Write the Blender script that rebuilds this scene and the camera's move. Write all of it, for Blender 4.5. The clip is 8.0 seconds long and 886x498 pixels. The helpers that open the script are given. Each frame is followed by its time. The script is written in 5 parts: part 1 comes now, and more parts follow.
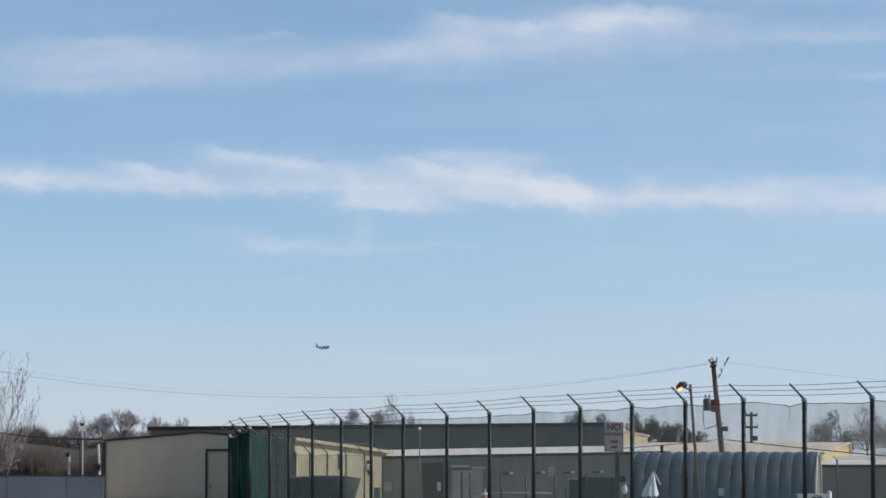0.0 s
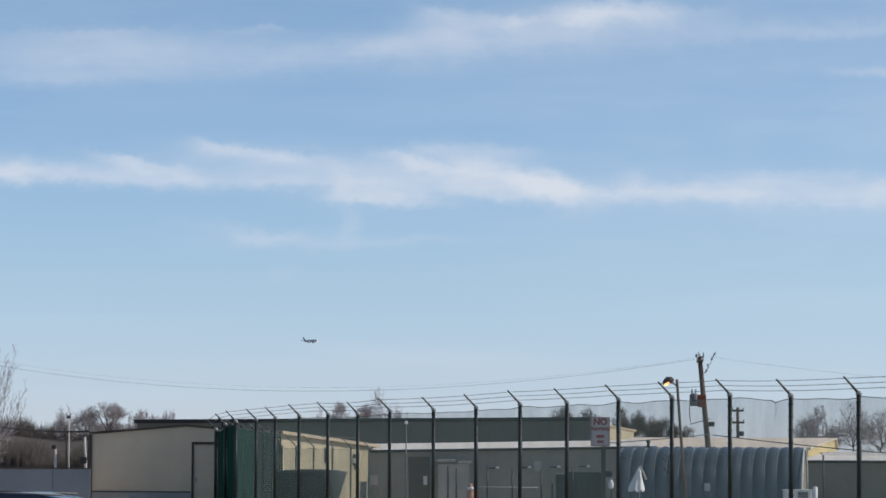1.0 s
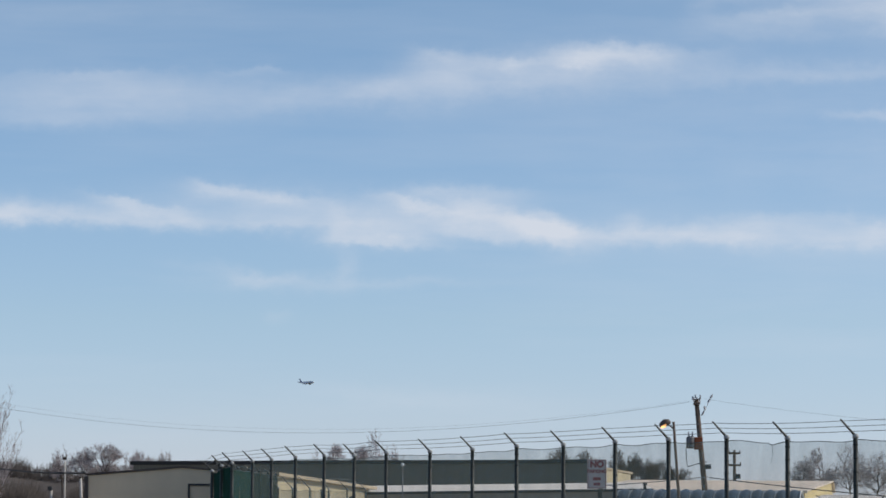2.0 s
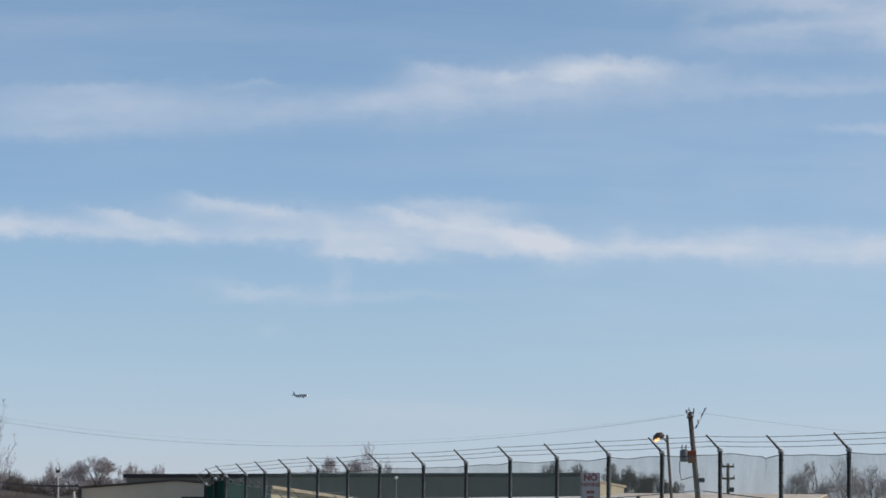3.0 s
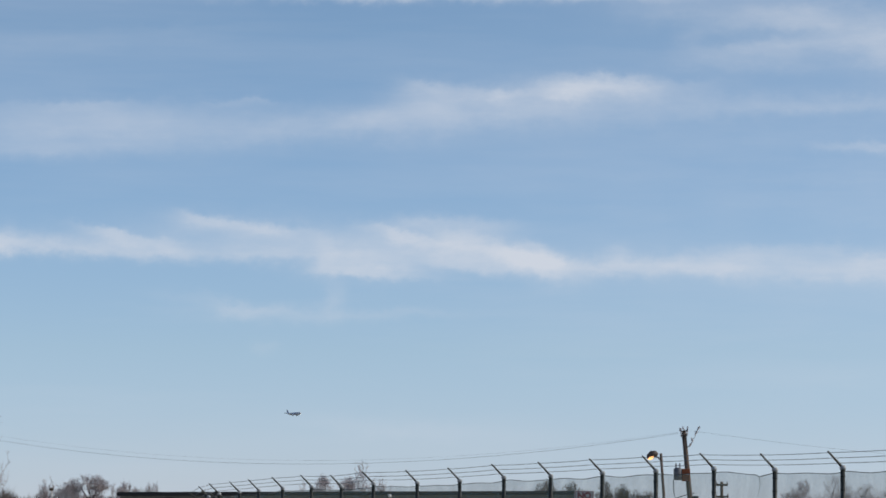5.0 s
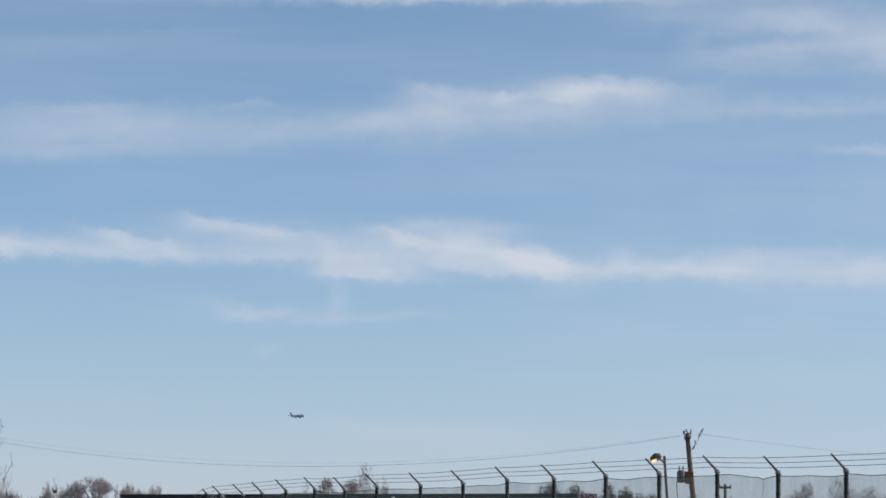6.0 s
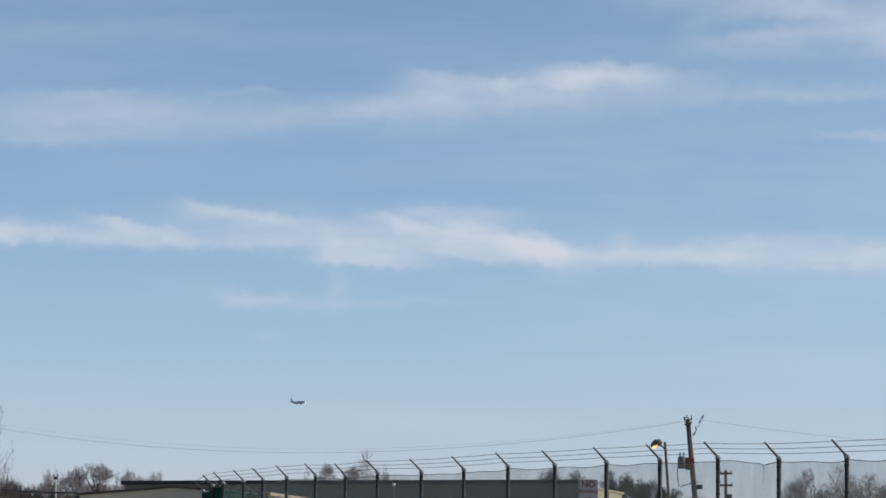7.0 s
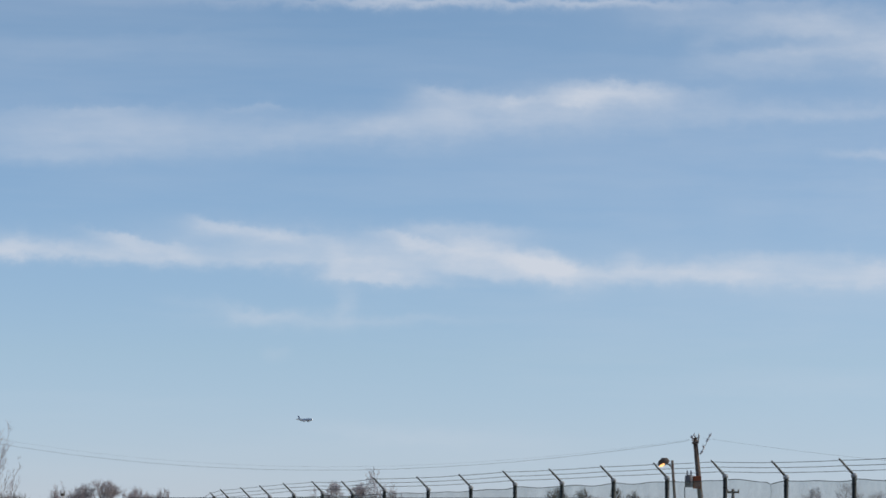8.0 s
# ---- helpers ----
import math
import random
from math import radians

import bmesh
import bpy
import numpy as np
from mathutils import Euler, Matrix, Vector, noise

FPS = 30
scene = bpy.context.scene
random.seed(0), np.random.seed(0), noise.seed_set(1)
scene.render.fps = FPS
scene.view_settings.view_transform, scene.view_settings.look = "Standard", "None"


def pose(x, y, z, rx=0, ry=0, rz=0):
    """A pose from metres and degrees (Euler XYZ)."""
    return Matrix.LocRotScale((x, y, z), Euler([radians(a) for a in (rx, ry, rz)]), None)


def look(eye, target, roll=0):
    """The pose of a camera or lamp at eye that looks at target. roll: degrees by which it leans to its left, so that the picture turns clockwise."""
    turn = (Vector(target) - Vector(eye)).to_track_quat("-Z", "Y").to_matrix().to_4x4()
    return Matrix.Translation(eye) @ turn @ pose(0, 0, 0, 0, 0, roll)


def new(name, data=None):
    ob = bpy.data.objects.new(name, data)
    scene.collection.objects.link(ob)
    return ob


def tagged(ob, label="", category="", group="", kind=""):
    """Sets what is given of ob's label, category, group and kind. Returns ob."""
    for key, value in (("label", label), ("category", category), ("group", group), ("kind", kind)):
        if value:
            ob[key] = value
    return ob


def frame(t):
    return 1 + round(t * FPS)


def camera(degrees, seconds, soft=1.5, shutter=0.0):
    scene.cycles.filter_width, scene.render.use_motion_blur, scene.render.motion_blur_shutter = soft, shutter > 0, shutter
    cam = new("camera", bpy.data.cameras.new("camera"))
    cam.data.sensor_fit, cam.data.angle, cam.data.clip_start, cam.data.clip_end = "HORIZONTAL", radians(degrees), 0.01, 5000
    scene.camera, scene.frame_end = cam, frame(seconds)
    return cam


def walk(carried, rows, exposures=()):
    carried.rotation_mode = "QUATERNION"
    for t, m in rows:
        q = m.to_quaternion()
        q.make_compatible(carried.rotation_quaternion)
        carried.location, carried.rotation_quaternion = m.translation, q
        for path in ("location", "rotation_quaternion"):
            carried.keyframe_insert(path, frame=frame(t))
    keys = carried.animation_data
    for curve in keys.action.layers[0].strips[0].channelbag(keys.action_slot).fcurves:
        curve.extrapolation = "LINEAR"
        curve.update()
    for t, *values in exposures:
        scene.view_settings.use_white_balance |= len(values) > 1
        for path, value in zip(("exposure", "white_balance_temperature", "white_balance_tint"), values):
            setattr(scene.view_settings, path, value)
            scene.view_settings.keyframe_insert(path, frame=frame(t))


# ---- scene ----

# ---------------------------------------------------------------- camera and walk
cam = camera(16.7, 8.0, soft=1.65)
EYE = (0.0, 0.0, 1.7)
PATH = [  # seconds, pitch, roll, yaw: a hand-held long lens that only turns
    (0.0, 4.097, -0.037, 0.260), (0.5, 3.968, -0.118, 0.131), (1.0, 3.986, -0.272, 0.002), (1.5, 4.324, -0.430, -0.050),
    (2.0, 4.782, -0.380, -0.067), (2.2, 4.937, -0.372, -0.106), (3.3, 5.057, -0.418, -0.196), (3.5, 5.094, -0.416, -0.185), (4.0, 5.209, -0.440, -0.230),
    (4.5, 5.306, -0.396, -0.279), (4.7, 5.334, -0.420, -0.300), (5.8, 5.441, -0.480, -0.288), (6.0, 5.421, -0.473, -0.247), (6.5, 5.257, -0.441, -0.166),
    (7.0, 5.160, -0.436, -0.232), (7.5, 5.251, -0.590, -0.174), (8.0, 5.496, -0.610, -0.102),
]
walk(cam, [(t, pose(*EYE, 90 + p, r, y)) for t, p, r, y in PATH],
     exposures=[(0.0, 0.0), (1.0, 0.0), (2.0, -0.06), (3.5, -0.13), (8.0, -0.13)])

# ---------------------------------------------------------------- sky, clouds and sun
SUN_AZ, SUN_EL = 89.0, 32.0
SKY_STRENGTH, SUN_STRENGTH = 0.10, 3.6


class Nodes:
    """Short spelling for node trees."""

    def __init__(self, tree):
        self.tree = tree
        tree.nodes.clear()

    def add(self, kind):
        return self.tree.nodes.new(kind)

    def put(self, value, socket):
        if isinstance(value, bpy.types.NodeSocket):
            self.tree.links.new(value, socket)
        else:
            socket.default_value = value

    def m(self, op, a, b=0.0, c=0.0):
        node = self.add("ShaderNodeMath")
        node.operation = op
        for value, socket in zip((a, b, c), node.inputs):
            self.put(value, socket)
        return node.outputs[0]

    def noise(self, vector, scale, detail=4.0, rough=0.55, stretch=(1, 1, 1), offset=(0, 0, 0)):
        mapping = self.add("ShaderNodeMapping")
        self.put(vector, mapping.inputs["Vector"])
        mapping.inputs["Scale"].default_value, mapping.inputs["Location"].default_value = stretch, offset
        node = self.add("ShaderNodeTexNoise")
        self.put(mapping.outputs[0], node.inputs["Vector"])
        node.inputs["Scale"].default_value, node.inputs["Detail"].default_value = scale, detail
        node.inputs["Roughness"].default_value = rough
        return node.outputs["Fac"]

    def ramp(self, value, lo, hi, a=0.0, b=1.0):
        node = self.add("ShaderNodeMapRange")
        for v, k in zip((value, lo, hi, a, b), range(5)):
            self.put(v, node.inputs[k])
        return node.outputs[0]

    def mix(self, fac, a, b, blend="MIX"):
        node = self.add("ShaderNodeMix")
        node.data_type, node.blend_type = "RGBA", blend
        self.put(fac, node.inputs[0])
        self.put(a, node.inputs[6])
        self.put(b, node.inputs[7])
        return node.outputs[2]


# streaks of cirrus and one broad sun-side glow: across, up (tangents of the angles), half length, soft edge above and
# below, slope, density
MAIN_BAND_WEST = [
    (-0.1366, 0.0947, 0.0179, 0.0034, 0.0022, -0.035, 0.60), (-0.1426, 0.0945, 0.0118, 0.0017, 0.0019, -0.017, 0.34),
    (-0.1046, 0.0924, 0.0197, 0.0030, 0.0017, -0.060, 0.36), (-0.1007, 0.0980, 0.0106, 0.0011, 0.0030, -0.234, 0.52),
    (-0.1039, 0.0973, 0.0058, 0.0015, 0.0022, -0.203, 0.34), (-0.0629, 0.0922, 0.0325, 0.0073, 0.0019, -0.016, 0.42),
    (-0.0735, 0.1031, 0.0067, 0.0011, 0.0022, -0.190, 0.40), (-0.0549, 0.1010, 0.0141, 0.0013, 0.0024, -0.053, 0.36),
    (-0.0540, 0.1005, 0.0042, 0.0009, 0.0011, -0.104, 0.28), (-0.0822, 0.1030, 0.0047, 0.0019, 0.0034, 0.007, 0.18),
    (-0.0347, 0.0928, 0.0019, 0.0047, 0.0052, 0.007, 0.28),
]
MAIN_BAND_MIDDLE = [
    (-0.0204, 0.0860, 0.0146, 0.0030, 0.0011, -0.051, 0.52), (-0.0205, 0.0854, 0.0075, 0.0015, 0.0011, -0.055, 0.34),
    (-0.0205, 0.0917, 0.0174, 0.0056, 0.0052, -0.031, 0.36), (-0.0061, 0.0985, 0.0103, 0.0013, 0.0034, -0.177, 0.65),
    (-0.0097, 0.0987, 0.0041, 0.0015, 0.0019, -0.198, 0.34), (-0.0037, 0.1030, 0.0079, 0.0017, 0.0026, 0.031, 0.31),
    (0.0106, 0.0977, 0.0064, 0.0026, 0.0052, -0.214, 0.68), (0.0166, 0.1021, 0.0081, 0.0019, 0.0034, -0.074, 0.31),
    (0.0277, 0.0925, 0.0119, 0.0024, 0.0037, -0.311, 0.68), (0.0365, 0.0882, 0.0086, 0.0037, 0.0019, -0.213, 0.52),
    (0.0342, 0.0952, 0.0035, 0.0015, 0.0030, -0.101, 0.29), (0.0175, 0.0886, 0.0133, 0.0034, 0.0017, -0.092, 0.45),
]
MAIN_BAND_EAST = [
    (0.0572, 0.0884, 0.0133, 0.0026, 0.0022, 0.000, 0.50), (0.0671, 0.0889, 0.0119, 0.0015, 0.0017, -0.016, 0.20),
    (0.0830, 0.0886, 0.0150, 0.0028, 0.0022, 0.014, 0.44), (0.0627, 0.0941, 0.0023, 0.0019, 0.0034, 0.007, 0.14),
    (0.1091, 0.0930, 0.0178, 0.0019, 0.0041, 0.055, 0.30), (0.1126, 0.0956, 0.0128, 0.0009, 0.0022, 0.022, 0.16),
    (0.1171, 0.0880, 0.0214, 0.0032, 0.0026, -0.019, 0.36), (0.1438, 0.0916, 0.0120, 0.0017, 0.0047, -0.197, 0.30),
    (0.1559, 0.0861, 0.0168, 0.0043, 0.0022, -0.060, 0.40), (0.1615, 0.0909, 0.0113, 0.0030, 0.0043, -0.034, 0.30),
]
UPPER_BAND_WEST = [
    (-0.1062, 0.1318, 0.0528, 0.0065, 0.0037, 0.018, 0.25), (-0.1214, 0.1393, 0.0339, 0.0026, 0.0056, 0.036, 0.10),
    (-0.1211, 0.1414, 0.0174, 0.0009, 0.0026, 0.019, 0.13), (-0.0622, 0.1428, 0.0083, 0.0006, 0.0011, 0.031, 0.13),
    (-0.0363, 0.1351, 0.0190, 0.0039, 0.0030, 0.063, 0.24), (-0.0227, 0.1360, 0.0047, 0.0026, 0.0030, -0.053, 0.12),
    (-0.0044, 0.1389, 0.0113, 0.0052, 0.0056, 0.075, 0.28), (-0.0011, 0.1487, 0.0061, 0.0013, 0.0043, -0.166, 0.26),
    (-0.1231, 0.1264, 0.0358, 0.0019, 0.0022, 0.023, 0.12),
]
UPPER_BAND_EAST = [
    (0.0190, 0.1463, 0.0151, 0.0022, 0.0043, -0.018, 0.42), (0.0537, 0.1491, 0.0155, 0.0024, 0.0041, -0.048, 0.50),
    (0.0472, 0.1467, 0.0060, 0.0017, 0.0017, -0.056, 0.34), (0.0262, 0.1466, 0.0059, 0.0015, 0.0015, -0.009, 0.20),
    (0.0645, 0.1476, 0.0053, 0.0024, 0.0022, -0.064, 0.20), (0.0591, 0.1523, 0.0118, 0.0009, 0.0019, -0.025, 0.18),
    (0.0366, 0.1396, 0.0327, 0.0056, 0.0037, 0.019, 0.27), (0.0827, 0.1505, 0.0112, 0.0011, 0.0024, 0.050, 0.13),
    (0.0861, 0.1434, 0.0176, 0.0039, 0.0032, -0.036, 0.17), (0.1307, 0.1432, 0.0274, 0.0026, 0.0019, 0.011, 0.24),
    (0.1508, 0.1296, 0.0147, 0.0013, 0.0015, -0.031, 0.34),
]
HIGH_STREAKS_AND_GLOW = [
    (0.1208, 0.1637, 0.0227, 0.0017, 0.0026, 0.083, 0.28), (0.1526, 0.1622, 0.0132, 0.0047, 0.0052, -0.224, 0.38),
    (0.1209, 0.1739, 0.0374, 0.0039, 0.0034, -0.023, 0.34), (0.1137, 0.1579, 0.0203, 0.0034, 0.0030, 0.036, 0.18),
    (0.0870, 0.1669, 0.0034, 0.0026, 0.0030, 0.288, 0.13), (0.0107, 0.1796, 0.0646, 0.0009, 0.0015, 0.003, 0.45),
    (0.1327, 0.1694, 0.0256, 0.0022, 0.0022, -0.022, 0.20), (-0.1218, 0.1632, 0.0340, 0.0022, 0.0030, 0.030, 0.07),
    (-0.0860, 0.1672, 0.0208, 0.0013, 0.0017, 0.022, 0.05),
    # the very wide entry is no cloud: it paints the sky brighter sunward
    (0.1800, 0.1250, 0.1150, 0.0620, 0.0620, 0.000, 0.13), (0.0600, 0.1493, 0.0090, 0.0022, 0.0026, -0.020, 0.26),
]
LOW_WISPS = [
    (-0.0614, 0.0739, 0.0114, 0.0015, 0.0019, -0.175, 0.15), (-0.0484, 0.0725, 0.0205, 0.0019, 0.0024, -0.011, 0.19),
    (-0.0630, 0.0730, 0.0032, 0.0017, 0.0017, -0.169, 0.12), (-0.0315, 0.0773, 0.0015, 0.0052, 0.0056, 0.007, 0.15),
    (-0.0126, 0.0723, 0.0181, 0.0011, 0.0013, -0.008, 0.11), (-0.0845, 0.0780, 0.0077, 0.0015, 0.0017, -0.054, 0.06),
    (-0.0546, 0.0612, 0.0021, 0.0015, 0.0019, 0.007, 0.09), (-0.0087, 0.0340, 0.0323, 0.0030, 0.0026, -0.062, 0.12),
    (0.1246, 0.0522, 0.0253, 0.0030, 0.0030, -0.008, 0.06),
]


def make_sky():
    world = bpy.data.worlds.new("winter_sky")
    scene.world = world
    world.use_nodes = True
    n = Nodes(world.node_tree)
    sky = n.add("ShaderNodeTexSky")
    sky.sky_type, sky.sun_disc, sky.sun_elevation, sky.sun_rotation = "NISHITA", False, radians(SUN_EL), radians(SUN_AZ)
    sky.altitude, sky.air_density, sky.dust_density, sky.ozone_density = 200.0, 1.0, 0.0, 2.5
    coord = n.add("ShaderNodeTexCoord").outputs["Generated"]
    split = n.add("ShaderNodeSeparateXYZ")
    n.put(coord, split.inputs[0])
    ahead = n.m("MAXIMUM", split.outputs[1], 0.05)
    across, up = n.m("DIVIDE", split.outputs[0], ahead), n.m("DIVIDE", split.outputs[2], ahead)
    flat = n.add("ShaderNodeCombineXYZ")
    n.put(across, flat.inputs[0])
    n.put(up, flat.inputs[1])
    flat = flat.outputs[0]
    # turbulence bends the streaks and frays their edges
    big = n.m("SUBTRACT", n.noise(flat, 30.0, 3.0, 0.5, (1, 1.2, 1)), 0.5)
    fine = n.m("SUBTRACT", n.noise(flat, 95.0, 6.0, 0.58, (0.8, 1.1, 1), (3, 1, 0)), 0.5)
    curl = n.m("SUBTRACT", n.noise(flat, 260.0, 5.0, 0.6, (0.7, 1, 1), (5, 9, 0)), 0.5)
    up_bent = n.m("ADD", n.m("MULTIPLY_ADD", curl, 0.0034, up), n.m("ADD", n.m("MULTIPLY", big, 0.0012), n.m("MULTIPLY", fine, 0.0062)))
    across_bent = n.m("ADD", across, n.m("MULTIPLY", fine, 0.012))
    clear = 1.0
    for u0, v0, length, above, below, slope, dense in (MAIN_BAND_WEST + MAIN_BAND_MIDDLE + MAIN_BAND_EAST + UPPER_BAND_WEST + UPPER_BAND_EAST
                                                     + HIGH_STREAKS_AND_GLOW + LOW_WISPS):
        du = n.m("SUBTRACT", across_bent, u0)
        dv = n.m("SUBTRACT", n.m("SUBTRACT", up_bent, v0), n.m("MULTIPLY", du, slope))
        a = n.m("POWER", n.m("ABSOLUTE", n.m("DIVIDE", du, length * 1.22 + 0.0016)), 2.3)
        soft_side = n.m("MULTIPLY_ADD", n.m("GREATER_THAN", dv, 0.0), (above - below) * 1.3, below * 1.3)
        b = n.m("POWER", n.m("ABSOLUTE", n.m("DIVIDE", dv, soft_side)), 1.9)
        fall = n.m("EXPONENT", n.m("MULTIPLY", n.m("ADD", a, b), -1.0))
        clear = n.m("MULTIPLY", clear, n.m("SUBTRACT", 1.0, n.m("MULTIPLY", fall, dense * 1.06)))
    streaks = n.m("SUBTRACT", 1.0, clear)
    fibre = n.noise(flat, 60.0, 6.0, 0.62, (0.35, 1.6, 1), (7, 2, 0))
    streaks = n.m("MULTIPLY", streaks, n.ramp(fibre, 0.28, 0.66, 0.74, 1.16))
    curd = n.noise(flat, 62.0, 5.0, 0.55, (0.6, 1.1, 1), (11, 5, 0))
    streaks = n.m("MULTIPLY", streaks, n.ramp(curd, 0.34, 0.66, 0.78, 1.2))
    # thin veils over the whole sky
    veil = n.ramp(n.noise(coord, 3.0, 5.0, 0.6, (1, 1, 9), (0, 4, 0)), 0.46, 0.85, 0.02, 0.27)
    cover = n.m("MINIMUM", n.m("ADD", streaks, veil), 0.95)
    # cold clear winter air: bluer than the model's dusty horizon
    air = n.mix(n.ramp(split.outputs[2], 0.0, 0.06, 0.0, 1.0), (0.752, 0.896, 1.50, 1), (0.832, 0.942, 1.24, 1))
    air = n.mix(n.ramp(split.outputs[2], 0.06, 0.165, 0.0, 1.0), air, (0.872, 0.967, 1.10, 1))
    air = n.mix(n.ramp(split.outputs[2], 0.16, 0.5, 0.0, 1.0), air, (1.0, 0.98, 0.95, 1))
    blue = n.mix(1.0, sky.outputs[0], air, "MULTIPLY")
    colour = n.mix(cover, blue, (CLOUD[0], CLOUD[1], CLOUD[2], 1))
    back = n.add("ShaderNodeBackground")
    n.put(colour, back.inputs["Color"])
    back.inputs["Strength"].default_value = SKY_STRENGTH
    n.put(back.outputs[0], n.add("ShaderNodeOutputWorld").inputs["Surface"])


CLOUD = (6.8, 7.28, 8.15)
make_sky()
to_sun = Vector((math.sin(radians(SUN_AZ)) * math.cos(radians(SUN_EL)), math.cos(radians(SUN_AZ)) * math.cos(radians(SUN_EL)),
                 math.sin(radians(SUN_EL))))
sun = new("sun", bpy.data.lights.new("sun", "SUN"))
sun.data.energy, sun.data.angle, sun.data.color = SUN_STRENGTH, radians(0.5), (1.0, 0.93, 0.82)
sun.matrix_world = look(to_sun * 100, (0, 0, 0))


# ---------------------------------------------------------------- materials
def surface(name, colour, rough=0.7, metal=0.0, vary=0.25, grain=40.0, patch=1.2, bump=0.15, random_tone=0.0, stretch=(1, 1, 1), spec=0.5):
    """A painted, bare or weathered surface: large stains, fine grain and slight relief."""
    made = bpy.data.materials.new(name)
    made.use_nodes = True
    n = Nodes(made.node_tree)
    coord = n.add("ShaderNodeTexCoord").outputs["Object"]
    stain = n.noise(coord, patch, 5.0, 0.6, stretch)
    fine = n.noise(coord, grain, 3.0, 0.6, stretch)
    tone = n.m("ADD", n.ramp(stain, 0.3, 0.7, 1 - vary, 1 + vary * 0.6), n.ramp(fine, 0.3, 0.7, -vary * 0.4, vary * 0.4))
    if random_tone:
        info = n.add("ShaderNodeObjectInfo").outputs["Random"]
        tone = n.m("MULTIPLY", tone, n.ramp(info, 0, 1, 1 - random_tone, 1 + random_tone))
    scale = n.add("ShaderNodeVectorMath")
    scale.operation = "SCALE"
    scale.inputs[0].default_value = colour
    n.put(tone, scale.inputs["Scale"])
    bsdf = n.add("ShaderNodeBsdfPrincipled")
    n.put(scale.outputs[0], bsdf.inputs["Base Color"])
    n.put(n.ramp(stain, 0.3, 0.7, max(rough - 0.12, 0.02), min(rough + 0.1, 1.0)), bsdf.inputs["Roughness"])
    bsdf.inputs["Metallic"].default_value = metal
    bsdf.inputs["Specular IOR Level"].default_value = spec
    if bump:
        relief = n.add("ShaderNodeBump")
        relief.inputs["Strength"].default_value, relief.inputs["Distance"].default_value = bump, 0.02
        n.put(fine, relief.inputs["Height"])
        n.put(relief.outputs[0], bsdf.inputs["Normal"])
    n.put(bsdf.outputs[0], n.add("ShaderNodeOutputMaterial").inputs["Surface"])
    return made


def netting(name, colour, cover, sheer=0.5):
    """Woven screen cloth: part open weave, part thread."""
    made = bpy.data.materials.new(name)
    made.use_nodes = True
    n = Nodes(made.node_tree)
    coord = n.add("ShaderNodeTexCoord").outputs["Object"]
    folds = n.noise(coord, 1.1, 4.0, 0.6, (1, 1, 0.35))
    fine = n.noise(coord, 14.0, 3.0, 0.6)
    closed = n.m("ADD", n.ramp(folds, 0.3, 0.7, cover - 0.07, cover + 0.07), n.ramp(fine, 0.3, 0.7, -0.03, 0.03))
    cloth = n.add("ShaderNodeBsdfDiffuse")
    cloth.inputs["Color"].default_value = (*colour, 1)
    through_light = n.add("ShaderNodeBsdfTranslucent")
    through_light.inputs["Color"].default_value = (*colour, 1)
    thread = n.add("ShaderNodeMixShader")
    thread.inputs[0].default_value = sheer
    n.put(cloth.outputs[0], thread.inputs[1])
    n.put(through_light.outputs[0], thread.inputs[2])
    gap = n.add("ShaderNodeBsdfTransparent")
    both = n.add("ShaderNodeMixShader")
    n.put(closed, both.inputs[0])
    n.put(gap.outputs[0], both.inputs[1])
    n.put(thread.outputs[0], both.inputs[2])
    n.put(both.outputs[0], n.add("ShaderNodeOutputMaterial").inputs["Surface"])
    return made


def glass(name, tint):
    made = bpy.data.materials.new(name)
    made.use_nodes = True
    n = Nodes(made.node_tree)
    bsdf = n.add("ShaderNodeBsdfPrincipled")
    bsdf.inputs["Base Color"].default_value = (*tint, 1)
    bsdf.inputs["Roughness"].default_value = 0.04
    bsdf.inputs["Transmission Weight"].default_value = 0.6
    n.put(bsdf.outputs[0], n.add("ShaderNodeOutputMaterial").inputs["Surface"])
    return made


def glowing(name, colour, strength):
    made = bpy.data.materials.new(name)
    made.use_nodes = True
    n = Nodes(made.node_tree)
    glow = n.add("ShaderNodeEmission")
    glow.inputs["Color"].default_value, glow.inputs["Strength"].default_value = (*colour, 1), strength
    n.put(glow.outputs[0], n.add("ShaderNodeOutputMaterial").inputs["Surface"])
    return made


GRASS = surface("dry_winter_grass", (0.30, 0.25, 0.16), 0.95, 0, 0.4, 9.0, 0.05, 0.5)
# pale reflector colour for the unseen apron below the building fronts
BOUNCE_CONCRETE = surface("pale_bounce_concrete", (0.46, 0.42, 0.36), 0.9, 0, 0.2, 20.0, 0.15, 0.3)
ASPHALT = surface("asphalt", (0.055, 0.055, 0.056), 0.9, 0, 0.25, 60.0, 0.3, 0.4)
COATED = surface("black_coated_steel", (0.018, 0.024, 0.022), 0.5, 0, 0.3, 50, 2, 0.1)
GALVANISED = surface("galvanised_steel", (0.42, 0.43, 0.44), 0.45, 0.8, 0.2, 60, 3, 0.1)
CAP_STEEL = surface("dull_zinc", (0.34, 0.35, 0.36), 0.6, 0.3, 0.2, 60, 3, 0.1)
WIRE = surface("weathered_wire", (0.19, 0.205, 0.225), 0.6, 0.2, 0.2, 20, 2, 0)
CABLE = surface("black_cable", (0.03, 0.03, 0.032), 0.7, 0, 0.2, 20, 2, 0)
SCREEN = netting("pale_green_screen", (0.10, 0.135, 0.135), 0.33)
SCREEN_DENSE = netting("dark_green_screen", (0.012, 0.040, 0.034), 0.965, 0.10)
SCREEN_MID = netting("green_side_screen", (0.020, 0.034, 0.033), 0.86, 0.10)
